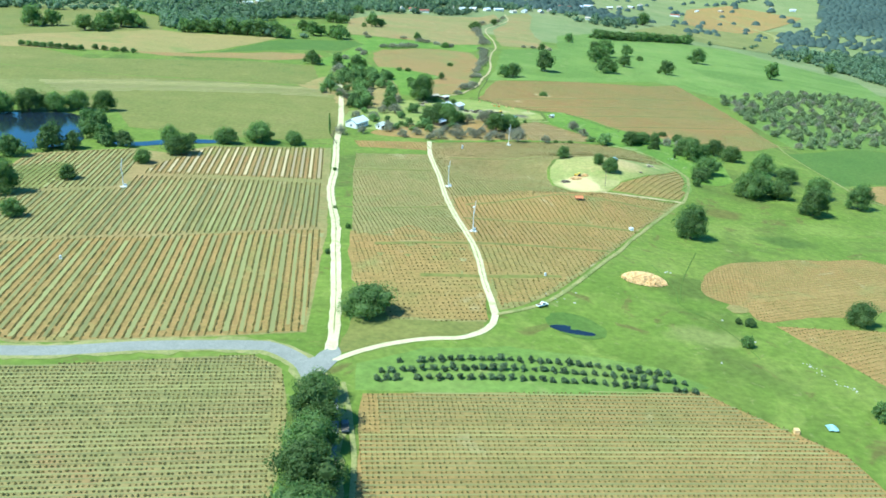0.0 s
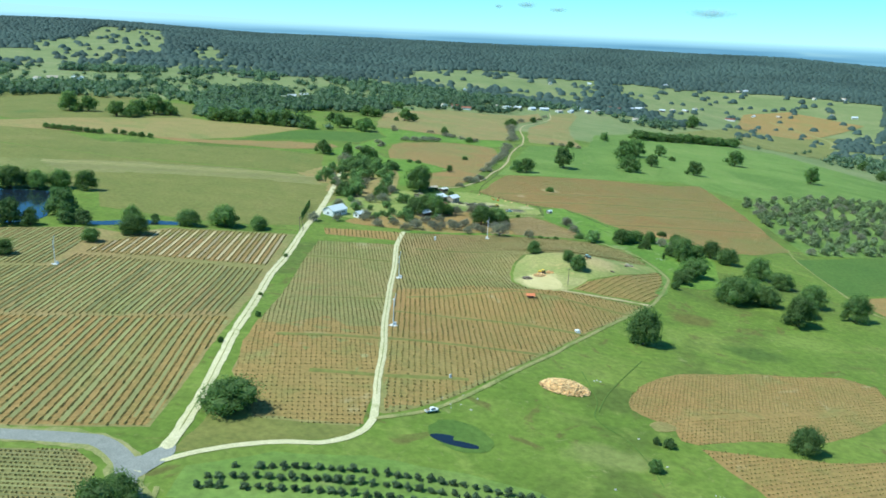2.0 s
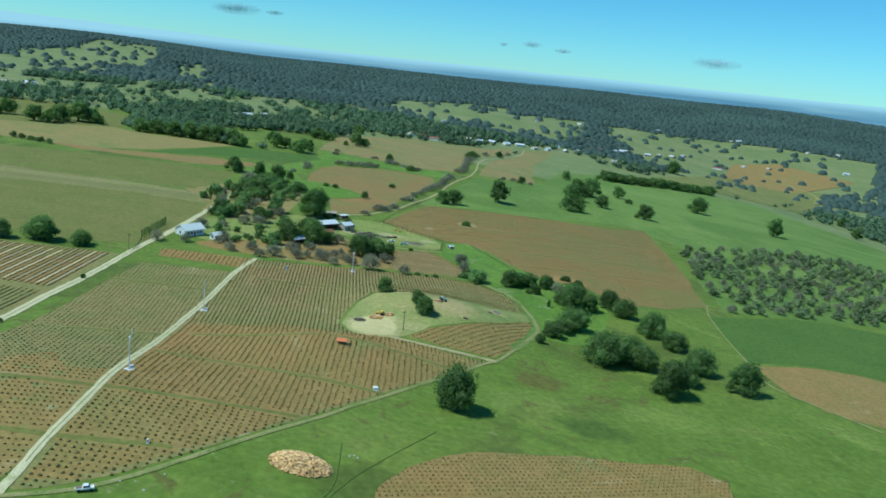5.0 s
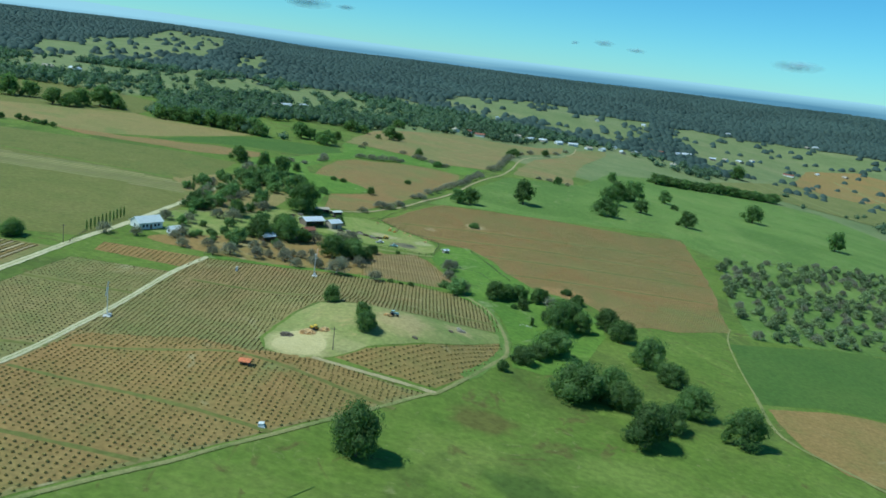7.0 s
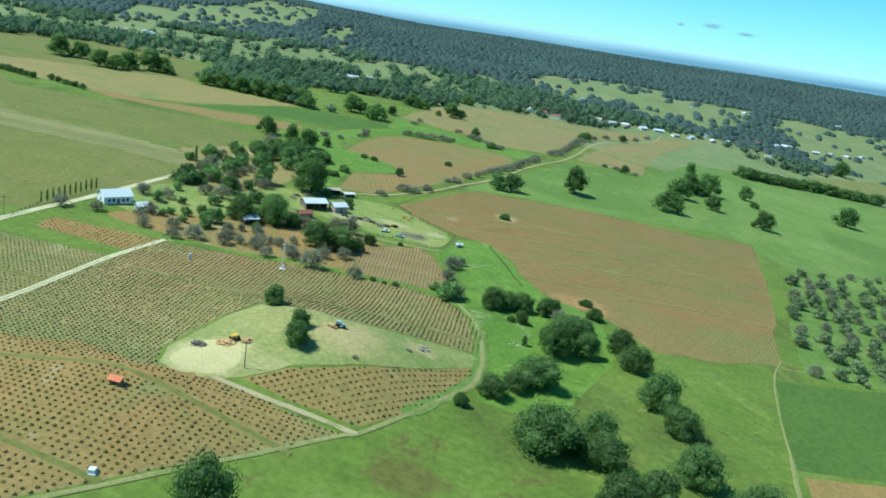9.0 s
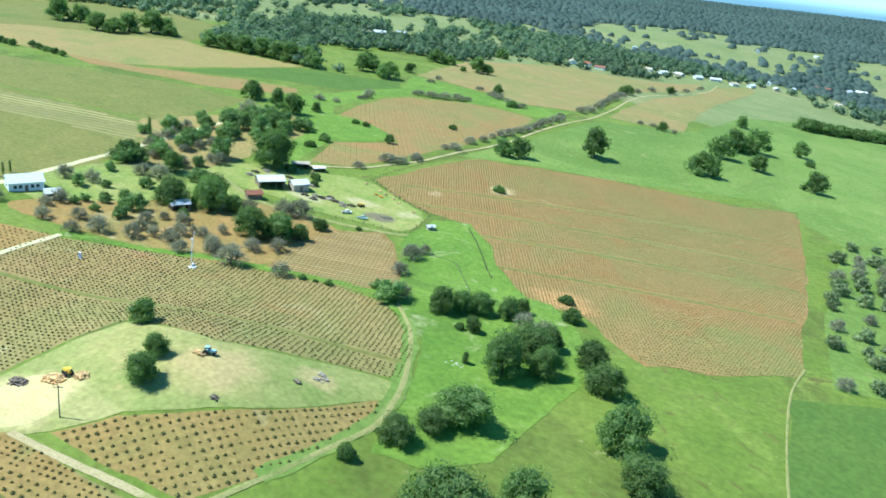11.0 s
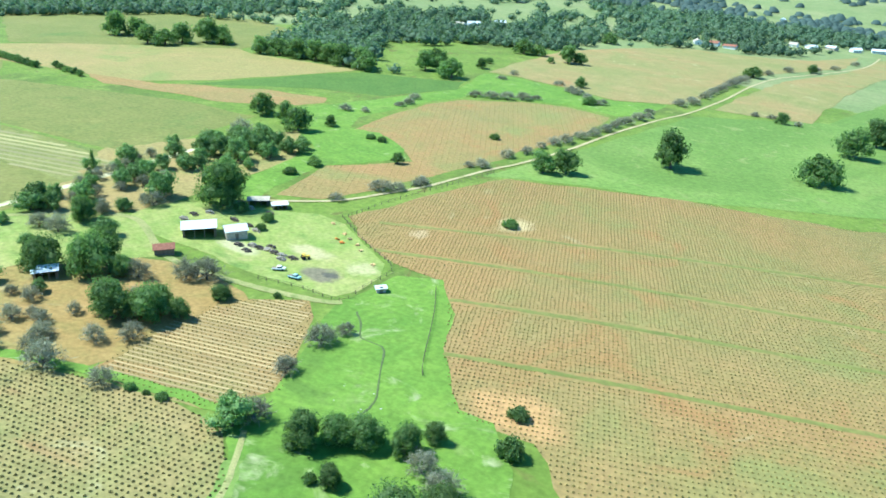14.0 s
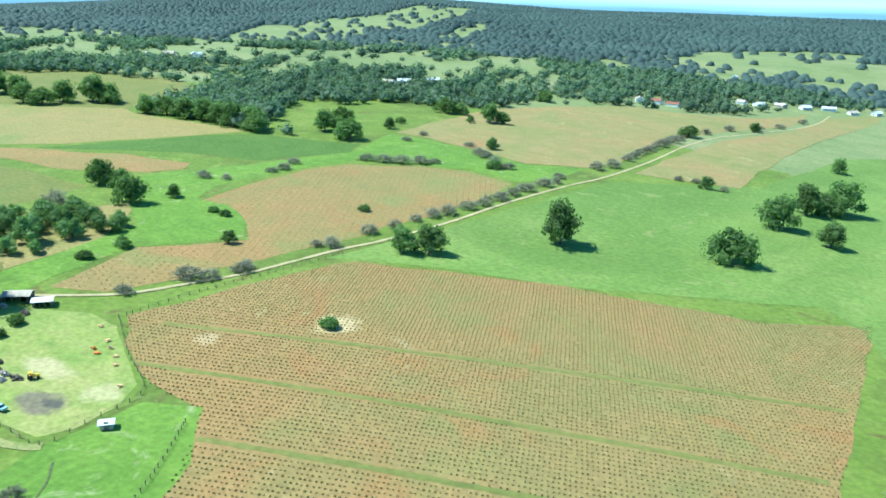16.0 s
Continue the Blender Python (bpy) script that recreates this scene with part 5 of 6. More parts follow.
plant_all(BARES, [(-60, 460 + i * 9, 6.5) for i in range(6)] + [(-72 - i * 3, 480 + i * 8, 7) for i in range(6)] + [(-46, 470 + i * 8, 6) for i in range(4)] + [(-62.2, 386.2, 8), (-52.1, 392.2, 7), (-40.4, 400.5, 6)], base=6.5, group="bare fruit trees")
ROADSIDE = [(-0, 556.6, 13), (4, 561.4, 9), (5.3, 575.9, 9), (7.1, 572, 9), (-4.4, 536.3, 8), (9.5, 613.2, 10), (5.6, 609.4, 7), (9, 635.3, 10), (12.1, 648.8, 9), (11.5, 663.2, 8), (12.6, 673.8, 10), (14.7, 682.4, 11), (16, 696.8, 11), (18.1, 707.4, 10), (15.4, 715.1, 8), (18.4, 722.7, 12)]
ROADSIDE += [(17.8, 736.2, 10), (18, 748.7, 13), (19.4, 766, 14), (20.6, 777.5, 9), (16.1, 789.9, 9), (19.9, 832.2, 14), (24, 846.6, 13), (19.4, 857.2, 10), (21.7, 876.4, 12), (20.1, 889.9, 12), (18.5, 903.4, 13), (18.7, 915, 12), (18, 926.7, 13), (17.3, 940.2, 12),
            (16.5, 953.8, 14), (15.9, 968.4, 12), (16.1, 981.1, 15), (15.4, 997.6, 12), (19.3, 1055.3, 13), (25.8, 1098.3, 14), (41.7, 1130.9, 14), (51.1, 1174.1, 13), (59.1, 1239.9, 14)]
plant_all(BARES, ROADSIDE, base=6.5, tall=0.62, label="low leafless grey tree lining the dirt road", group="dirt road trees")
plant_all(FAR_OAKS, [(14.9, 1023, 16), (41.5, 1120.1, 12)], tall=0.8, label="dark tree beside the dirt road", group="dirt road trees")
plant_all(BARES, [(-72.1, 737.3, 11), (-64.4, 742.1, 13), (-55.9, 746.9, 13), (-50, 755.5, 14), (-45.2, 762.2, 9), (-84.4, 686.7, 10), (-89.8, 700.1, 9), (-94.7, 645.7, 10), (-86.1, 651.4, 8), (-83.7, 678.1, 8), (-42.3, 805.2, 13), (-59.9, 822.5, 10), (-93.3, 803.3, 9), (-98.4, 829.1, 9),
                  (-12.5, 785.1, 11), (-18.2, 782.3, 11), (-26.5, 795.7, 10), (-35.8, 801.4, 11), (62.2, 849.6, 8), (71.8, 851.6, 8), (88.9, 845.8, 8)], base=6.5, tall=0.6, label="low leafless grey tree along a stream", group="stream trees")
for j in range(6):
    for i in range(32):
        x, y = -21 + i * 2.35 + (j % 2) * 0.6, 145.5 + j * 3.4 + 10 * math.sin((i + 5.5) / 36 * math.pi) * (0.35 + 0.1 * j) + i * 0.26
        if inside((x, y), [(-23, 140.5), (-24, 151.6), (-9.8, 161.6), (9.3, 165.6), (31.6, 164.5), (46.7, 161.5), (55.8, 153.5), (20.4, 145.4)]) and turns.random() > 0.07:
            plant(SAPLINGS, x + turns.uniform(-0.3, 0.3), y - 1.5 + turns.uniform(-0.3, 0.3), turns.uniform(1.8, 2.5), tall=0.8, group="young orchard")
for i in range(24):
    for j in range(34):
        x, y = 188 + i * 9.6 + turns.uniform(-2.2, 2.2), 462 + j * 10.2 + (i % 2) * 4 + turns.uniform(-2.2, 2.2)
        if inside((x, y), [(200.3, 635.1), (309.8, 752.8), (390.3, 769.2), (298.6, 513.5), (197.3, 464.1), (194.1, 522.9)]) and turns.random() > 0.25:
            if turns.random() < 0.22:
                plant(BARES, x, y, turns.uniform(6.0, 8.5), base=6.5, label="grey leafless tree in an old orchard", group="olive orchard")
            else:
                plant(OLIVES, x, y, turns.uniform(5.0, 8.6), group="olive orchard")
for i in range(11):
    plant(CYPRESSES, -67 - i * 0.5, 382 + i * 3.2, 1.15, base=1.3, tall=0.75, group="cypress row")


# ---- far woods and the distance ----
def clump(seed, leaves):
    """A far tree seen whole: a lumpy crown with ragged foliage, down to the ground."""
    r = random.Random(seed)
    v, f = [], []
    if leaves > 20:
        core(v, f, (0, 0, 0.32), (0.5, 0.5, 0.38))
    else:
        for ring, (rad, z) in enumerate(((0.52, 0.08), (0.32, 0.42))):
            for k in range(6):
                t, q = (k + 0.5 * ring) / 6 * math.tau, rad * r.uniform(0.8, 1.15)
                v.append(Vector((q * math.cos(t), q * math.sin(t), z * r.uniform(0.85, 1.15))))
        v.append(Vector((0.04, 0, 0.52)))
        for k in range(6):
            n = (k + 1) % 6
            f += [(k, n, 6 + k), (n, 6 + n, 6 + k), (6 + k, 6 + n, 12)]
    if leaves:
        tufts(v, f, (0, 0, 0.34), (0.5, 0.5, 0.36), leaves, 0.2, r, -0.3)
    return v, f


CLEAR = [[(-115.1, 789.9), (-124.5, 888.5), (-139.8, 981.5), (-124.5, 1058.8), (-84.5, 1146.7), (-9, 1182.6), (43.2, 1334.3), (114.2, 1405.8), (304.4, 1333.7), (516.8, 1182.2), (515.7, 688.8), (299.1, 443.6), (0.6, 501.3)],
         [(-573.3, 572.9), (-466.6, 828.5), (-336.1, 864), (-303.3, 836.2), (-272.5, 734.5), (-186.1, 737.5), (-160.8, 748.9), (-96.6, 780.4), (-60, 300.1), (-406.4, 303.9)],
         [(-167.3, 748.9), (-179.4, 795.6), (-215.4, 854.4), (-207.3, 892.6), (-169.2, 954.2), (-121.1, 981.8), (-115.1, 789.9)]]
GLADES = []


def glade(*corners):
    """An open meadow among the far woods."""
    GLADES.append((list(corners), min(p[0] for p in corners), max(p[0] for p in corners), min(p[1] for p in corners), max(p[1] for p in corners)))


glade((-1257.9, 2026.2), (-1246.2, 2242.9), (-1415.9, 2709.9), (-1233, 2785), (-1020.7, 2338.6), (-862.3, 1974.7), (-913.1, 1956.2), (-964.5, 1891), (-1028.8, 1877.3), (-1117.5, 1879.9))
glade((-1146.1, 1734.7), (-1012.6, 1779.9), (-827.2, 1732.7), (-786.7, 1631.9), (-935.6, 1611.3), (-1024.4, 1560))
glade((-735.4, 1149.2), (-697.6, 1230.3), (-551.6, 1218.4), (-505.8, 1129.4), (-554.6, 1065.5), (-617.7, 1039.3), (-644.1, 1018.8))
glade((-624.9, 1435.4), (-601.9, 1467.1), (-466, 1179.5), (-352, 986.2), (-455.7, 1094.3))
glade((-503.2, 1338.2), (-495.3, 1417.5), (-433.4, 1333.6), (-362.8, 1153.9), (-455.2, 1205.7))
glade((-411.6, 1412.7), (-341.7, 1510.1), (-297, 1362.4), (-263.9, 1192.8), (-302.2, 1184.4))
glade((-249.4, 1956), (-192.2, 2075.6), (-93.8, 2215.1), (10.8, 2251.2), (12.6, 1919.7), (-65.2, 1818.7), (-156.1, 1781.1), (-203.8, 1708.5))
glade((234.4, 2212.1), (314.8, 2278.4), (422.3, 2300.9), (521.7, 2352.5), (718.2, 2304.9), (923.1, 2211.1), (798.7, 1877.5), (566.8, 1673.9), (479.9, 1656.7), (365.1, 1724.8), (308.6, 1747.8), (301.3, 1999.5))
glade((-15.6, 1834.7), (56.8, 2157), (207.8, 2265.5), (196.3, 2060.3), (58.6, 1823))
glade((-899.9, 1128), (-821.2, 1110.2), (-687, 1011.8), (-646.5, 916.7), (-732.4, 954))
glade((-1226.2, 1232.8), (-1249.6, 1309.7), (-1098.5, 1269.5), (-929.3, 1155.7), (-905.6, 1095.2), (-1010.2, 1108.2))
glade((-766.6, 1053.6), (-725.5, 1073.3), (-591.8, 1033.9), (-593.3, 982), (-637.6, 967.8))
glade((-840.8, 2085.8), (-825.7, 2191.2), (-755.3, 2064.5), (-632.3, 1787.5), (-696.5, 1784))
glade((254.6, 1346.5), (500.5, 1290.2), (645.6, 1701.3), (479, 1667.1), (369.1, 1714.3), (306.3, 1493.4))
wr = random.Random(90)


def wooded(x, y):
    """How thick the woods stand at a place, from 0 to 1."""
    d, az = math.hypot(x, y), math.degrees(math.atan2(x, y))
    n = noise.noise((x * 0.0045, y * 0.0045, 21)) + 0.5 * noise.noise((x * 0.013, y * 0.013, 5))
    for k in (1.0, 1.045, 1.09):
        px, py = x * k + 14 * noise.noise((x * 0.02, y * 0.02, 8)), y * k
        if any(x0 < px < x1 and y0 < py < y1 and inside((px, py), c) for c, x0, x1, y0, y1 in GLADES):
            return 0.035
    if inside((x, y), [(-345, 785), (-345, 833), (-340, 882), (-308, 946), (-243, 1041), (-191, 975), (-239, 863), (-199, 802), (-176, 760), (-231, 752), (-280, 742)]):
        return 0.97
    ridge = smooth(1650, 2000, d + 120 * n) * (1 - 0.85 * smooth(0.1, 0.3, noise.noise((x * 0.0028, y * 0.0045, 40))) * smooth(-20, -30, az) * smooth(2800, 2300, d))
    return max(ridge * 0.95, smooth(-0.2, 0.14, n) * 0.8, 0.1)


village = [(216.4, 1446.1, 0), (374.2, 1868.8, 0), (408, 1939, 0), (121.8, 1505.8, 0), (135.7, 1451.8, 0), (-18.7, 1319.9, 0), (-1.4, 1327.7, 0), (16.9, 1346.1, 0), (39.2, 1362.1, 0), (59.5, 1386.8, 0), (197.4, 1628.7, 1), (255.8, 1716.4, 0), (468.4, 1853.1, 1), (549.3, 1978, 0),
           (606.4, 1981.6, 0), (179.1, 2137.7, 0), (398.4, 2345.9, 0), (596.6, 2352.5, 0), (618, 2365.8, 0), (740.4, 2032.6, 0), (782, 2005.6, 0)]
village += [(-88.4, 1563.4, 0), (76.4, 1893.4, 0), (-55.2, 1199.9, 1), (-72.2, 1201.3, 1), (-87.4, 1193.2, 0), (83.8, 1387.9, 0), (104.2, 1416.9, 0), (155.2, 1500.1, 0), (235.3, 1677.3, 0), (308.8, 1768.6, 0), (339.5, 1820, 0), (772.2, 2271.4, 0), (850.9, 2280.8, 0)]
village += [(-580.7, 993.5, 0), (-576.8, 1018.4, 0), (-557, 1037.6, 0), (-548.3, 1036, 0), (-276.6, 1030.3, 0), (-270, 1045.7, 0), (-264.7, 1087.8, 0)]
near_wood, far_wood = [], []
d = 690.0
while d < 3640:
    step = 8.4 + min(5.0, max(0.0, (d - 900) * 0.004))
    az = -66.0
    while az < 32:
        az += math.degrees(step / d)
        q, a = d + wr.uniform(-0.5, 0.5) * step, radians(az + wr.uniform(-0.5, 0.5) * math.degrees(step / d))
        x, y = q * math.sin(a), q * math.cos(a)
        if any(inside((x, y), c) for c in CLEAR) or wr.random() > wooded(x, y) or any(abs(x - h[0]) < 16 and -34 < y - h[1] < 14 for h in village):
            continue
        if q < 1500:
            near_wood.append((x, y, ground_z(x, y) - 0.6, wr.choice((7, 9, 11, 13, 15)) * wr.uniform(0.85, 1.15), wr.uniform(0, 6.3)))
        else:
            far_wood.append((x, y, ground_z(x, y) - 0.4, step * wr.uniform(0.95, 1.6), wr.uniform(0, 6.3)))
    d += step
grow("woods", clump(1, 41.3), near_wood, WOOD_LEAF, "dense dark oak woods at the valley's edge", "woods")

# a dark sheet that gives the gaps between far trees their shade
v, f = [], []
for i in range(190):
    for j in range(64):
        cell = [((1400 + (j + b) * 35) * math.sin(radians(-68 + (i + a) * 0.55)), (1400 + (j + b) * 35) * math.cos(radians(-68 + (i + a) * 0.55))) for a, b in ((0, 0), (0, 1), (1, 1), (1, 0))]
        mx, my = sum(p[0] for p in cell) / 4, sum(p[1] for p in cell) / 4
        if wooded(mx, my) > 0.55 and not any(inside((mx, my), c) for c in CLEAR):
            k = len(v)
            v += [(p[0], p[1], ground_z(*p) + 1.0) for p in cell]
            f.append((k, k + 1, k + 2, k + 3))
surface("forest_floor", mesh("forest_floor", v, f), FOREST_FLOOR, "stuff", "ground under the far forest, shade put into its dark colour", "ground")
grow("far_woods", clump(2, 0), far_wood, HAZED_RIDGE_LEAF, "forest over a far ridge, haze in its blue-green colour", "woods").data.shade_smooth()

# blue plains and hills beyond the ridge: a glowing backdrop with painted haze
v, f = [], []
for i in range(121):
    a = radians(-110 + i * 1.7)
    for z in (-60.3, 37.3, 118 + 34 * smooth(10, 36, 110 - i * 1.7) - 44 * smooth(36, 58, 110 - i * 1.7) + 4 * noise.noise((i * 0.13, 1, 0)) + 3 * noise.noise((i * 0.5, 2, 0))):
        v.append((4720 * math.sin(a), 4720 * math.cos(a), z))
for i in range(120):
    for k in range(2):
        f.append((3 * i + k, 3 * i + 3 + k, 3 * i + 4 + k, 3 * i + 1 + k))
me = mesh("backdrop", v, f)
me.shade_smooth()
surface("backdrop", me, DISTANCE, "structure", "glowing backdrop of plains with blue haze painted in", "backdrop")


# ---- buildings ----
def box(x0, y0, z0, x1, y1, z1):
    bm = bmesh.new()
    bmesh.ops.create_cube(bm, size=1)
    for p in bm.verts:
        p.co = (x0 + (p.co.x + 0.5) * (x1 - x0), y0 + (p.co.y + 0.5) * (y1 - y0), z0 + (p.co.z + 0.5) * (z1 - z0))
    return bm


def bpart(name, bm, mat, parent, label="", bevel=0.0):
    if bevel:
        bmesh.ops.bevel(bm, geom=list(bm.edges), offset=bevel, segments=1, affect="EDGES")
    me = bpy.data.meshes.new(name)
    bm.to_mesh(me)
    bm.free()
    return part(name, me, mat, parent, label)


def prism(w, l, z, rise, over, thick):
    """A gable roof of real thickness over a plan of l along x and w along y."""
    bm = bmesh.new()
    a, b = l / 2 + over, w / 2 + over
    drop = rise * over / (w / 2)
    ring = [(-b, z - drop), (0, z + rise), (b, z - drop), (b, z - drop + thick), (0, z + rise + thick * 1.2), (-b, z - drop + thick)]
    ends = [[bm.verts.new((x, p, q)) for p, q in ring] for x in (-a, a)]
    for i in range(6):
        j = (i + 1) % 6
        bm.faces.new((ends[0][i], ends[0][j], ends[1][j], ends[1][i]))
    for e in ends:
        bm.faces.new((e[0], e[1], e[4], e[5]))
        bm.faces.new((e[1], e[2], e[3], e[4]))
    bmesh.ops.recalc_face_normals(bm, faces=bm.faces)
    return bm


def gable_house(name, x, y, turn, l, w, h, rise, wall, roof, label, category, windows=True, open_front=False):
    """A gabled building: walls with gables, roof, door, windows."""
    root = tagged(new(name), label, category)
    root.matrix_basis = pose(x, y, ground_z(x, y) - 0.1, 0, 0, turn)
    for e in (-1, 1):
        bm = bmesh.new()
        ring = ((-w / 2, 0), (w / 2, 0), (w / 2, h), (0, h + rise), (-w / 2, h))
        pts = [bm.verts.new((e * l / 2, p, q)) for p, q in ring]
        inn = [bm.verts.new((e * (l / 2 - 0.2), p, q)) for p, q in ring]
        bm.faces.new(pts), bm.faces.new(inn)
        for i in range(5):
            bm.faces.new((pts[i], pts[(i + 1) % 5], inn[(i + 1) % 5], inn[i]))
        bmesh.ops.recalc_face_normals(bm, faces=bm.faces)
        bpart("gable_wall", bm, wall, root)
    bpart("back_wall", box(-l / 2 + 0.2, w / 2 - 0.2, 0, l / 2 - 0.2, w / 2, h), wall, root)
    if not open_front:
        bpart("front_wall", box(-l / 2 + 0.2, -w / 2, 0, l / 2 - 0.2, -w / 2 + 0.2, h), wall, root)
        bpart("door", box(-0.5, -w / 2 - 0.06, 0.05, 0.5, -w / 2 + 0.02, 2.05), TIMBER, root, "dark timber door", 0.02)
    else:
        for i in range(4):
            px = -l / 2 + 0.5 + i * (l - 1) / 3
            bpart("post", box(px - 0.1, -w / 2, 0, px + 0.1, -w / 2 + 0.2, h), TIMBER, root)
    if windows:
        for px in (-l * 0.32, -l * 0.17, l * 0.17, l * 0.32):
            pane = bpart("window", box(px - 0.5, -w / 2 - 0.05, 1.0, px + 0.5, -w / 2 + 0.02, 2.1), GLASS, root, "dark glazed window", 0.02)
        for e in (-1, 1):
            bpart("window", box(e * l / 2 - 0.05, -0.5, 1.0, e * l / 2 + 0.05, 0.5, 2.1), GLASS, root, "dark glazed window", 0.02)
    bpart("roof", prism(w, l, h, rise, 0.45, 0.12), roof, root)
    return root


gable_house("farmhouse", -56.6, 406.5, 62, 10.5, 7, 3.0, 1.9, WHITE, PALE_ROOF, "white wooden farmhouse with a pale metal roof", "house")
gable_house("outbuilding", -44.1, 406.4, 62, 4.5, 3.6, 2.4, 1.0, WHITE, PALE_ROOF, "small white outbuilding beside the farmhouse", "shed")
gable_house("barn", -13.4, 482, 50, 10, 7.5, 3.2, 1.3, TIMBER, TIN, "open barn with a bright tin roof", "barn", False, True)
gable_house("barn", -4.5, 488.7, 58, 6.5, 5.5, 3.0, 1.2, WEATHERED, TIN, "weathered grey barn with a tin roof", "barn", False)
gable_house("shed", -8.1, 464.5, 52, 5.5, 3.6, 2.2, 1.0, TIMBER, RUST, "small shed with a rusty red roof", "shed", False)
gable_house("shed", -14.2, 431.4, 58, 6, 4.5, 2.5, 0.9, TIMBER, TIN, "timber shed with a white tin roof", "shed", False, True)
gable_house("hut", 53.7, 489.1, 50, 2.6, 2.0, 1.6, 0.35, WEATHERED, TIN, "tiny pale field hut in a meadow", "hut", False)
gable_house("shelter", 43.5, 291.5, 5, 2.3, 1.6, 1.4, 0.4, TIMBER, ORANGE_ROOF, "small field shelter with an orange roof", "shelter", False, True)
gable_house("shed", -20.5, 514, 40, 7, 4.5, 2.0, 0.6, DARK_WOOD, WEATHERED, "low dark shed under a big tree", "shed", False, True)
gable_house("shed", -13, 516.5, 52, 5, 3.6, 1.7, 0.35, TIMBER, CONCRETE, "low lean-to with a pale roof beside a big tree", "shed", False, True)
vr = random.Random(15)
for x, y, red in village:
    gable_house("house", x, y, vr.uniform(0.3, 178.8), vr.uniform(9, 15) * (1.7 if (x, y) in ((197.4, 1628.7), (255.8, 1716.4), (468.4, 1853.1)) else 1.0), vr.uniform(6, 8.5), vr.uniform(2.8, 3.6), vr.uniform(1.4, 2.2), WHITE if vr.random() < 0.7 else WEATHERED, RUST if red else (TIN if vr.random() < 0.6 else WEATHERED),
                "village house with a red roof among trees" if red else "pale village house among trees", "house")


# ---- wind machines, posts, vehicles and farm clutter ----
def wind_machine(x, y, turn, label="tall white frost fan on a concrete pad"):
    root = tagged(new("wind_machine"), label, "wind machine")
    root.matrix_basis = pose(x, y, ground_z(x, y), 0, 0, turn)
    bpart("pad", box(-1.1, -1.1, -0.2, 1.1, 1.1, 0.22), CONCRETE, root, "pale concrete pad", 0.04)
    bpart("engine_box", box(0.3, -0.35, 0.22, 1.2, 0.35, 1.0), WHITE, root, "white engine box", 0.06)
    v, f = [], []
    tube(v, f, [(0, 0, 0.2), (0, 0, 4), (0, 0, 8.4)], [0.15, 0.12, 0.09], 8)
    part("pole", mesh("pole", v, f), WHITE, root)
    bpart("gear_head", box(-0.2, -0.45, 8.3, 0.2, 0.3, 8.7), WHITE, root, "", 0.05)
    for e in (-1, 1):
        bm = box(-0.12, -0.5, 0, 0.12, -0.44, 2.3)
        bmesh.ops.rotate(bm, cent=(0, 0, 0), matrix=Matrix.Rotation(radians(10 + 180 * (e > 0)), 3, "Y"), verts=bm.verts)
        bmesh.ops.translate(bm, vec=(0, 0, 8.5), verts=bm.verts)
        bpart("blade", bm, WHITE, root, "white propeller blade")
    return root


for x, y, t in ((-7.4, 308, 20), (1.6, 242, 60), (22, 395.1, 100), (-126, 272.1, 40)):
    wind_machine(x, y, t)


def marker_post(x, y, h=1.6, w=0.5):
    root = tagged(new("utility_box"), "white utility box standing among vines", "utility box")
    root.matrix_basis = pose(x, y, ground_z(x, y), 0, 0, 20)
    bpart("cabinet", box(-w / 2, -w / 2, 0.15, w / 2, w / 2, h), WHITE, root, "", 0.04)
    bpart("plinth", box(-w * 0.7, -w * 0.7, -0.2, w * 0.7, w * 0.7, 0.15), CONCRETE, root, "pale concrete plinth", 0.02)


for x, y, h, w in ((-1.6, 377.6, 1.8, 0.7), (59.4, 267.2, 0.9, 1.3), (-115.9, 200.2, 1.0, 0.6), (22.6, 210.2, 1.0, 0.5)):
    marker_post(x, y, h, w)


def utility_pole(x, y):
    root = tagged(new("utility_pole"), "weathered wooden pole at the field's edge", "pole")
    root.matrix_basis = pose(x, y, ground_z(x, y), 0, 0, 30)
    v, f = [], []
    tube(v, f, [(0, 0, -0.3), (0, 0, 3.5), (0, 0, 7)], [0.15, 0.13, 0.1], 6)
    part("shaft", mesh("shaft", v, f), TIMBER, root)
    bpart("crossarm", box(-0.9, -0.06, 6.3, 0.9, 0.06, 6.45), TIMBER, root)


for x, y in ((58, 317), (-62.2, 361.9)):
    utility_pole(x, y)


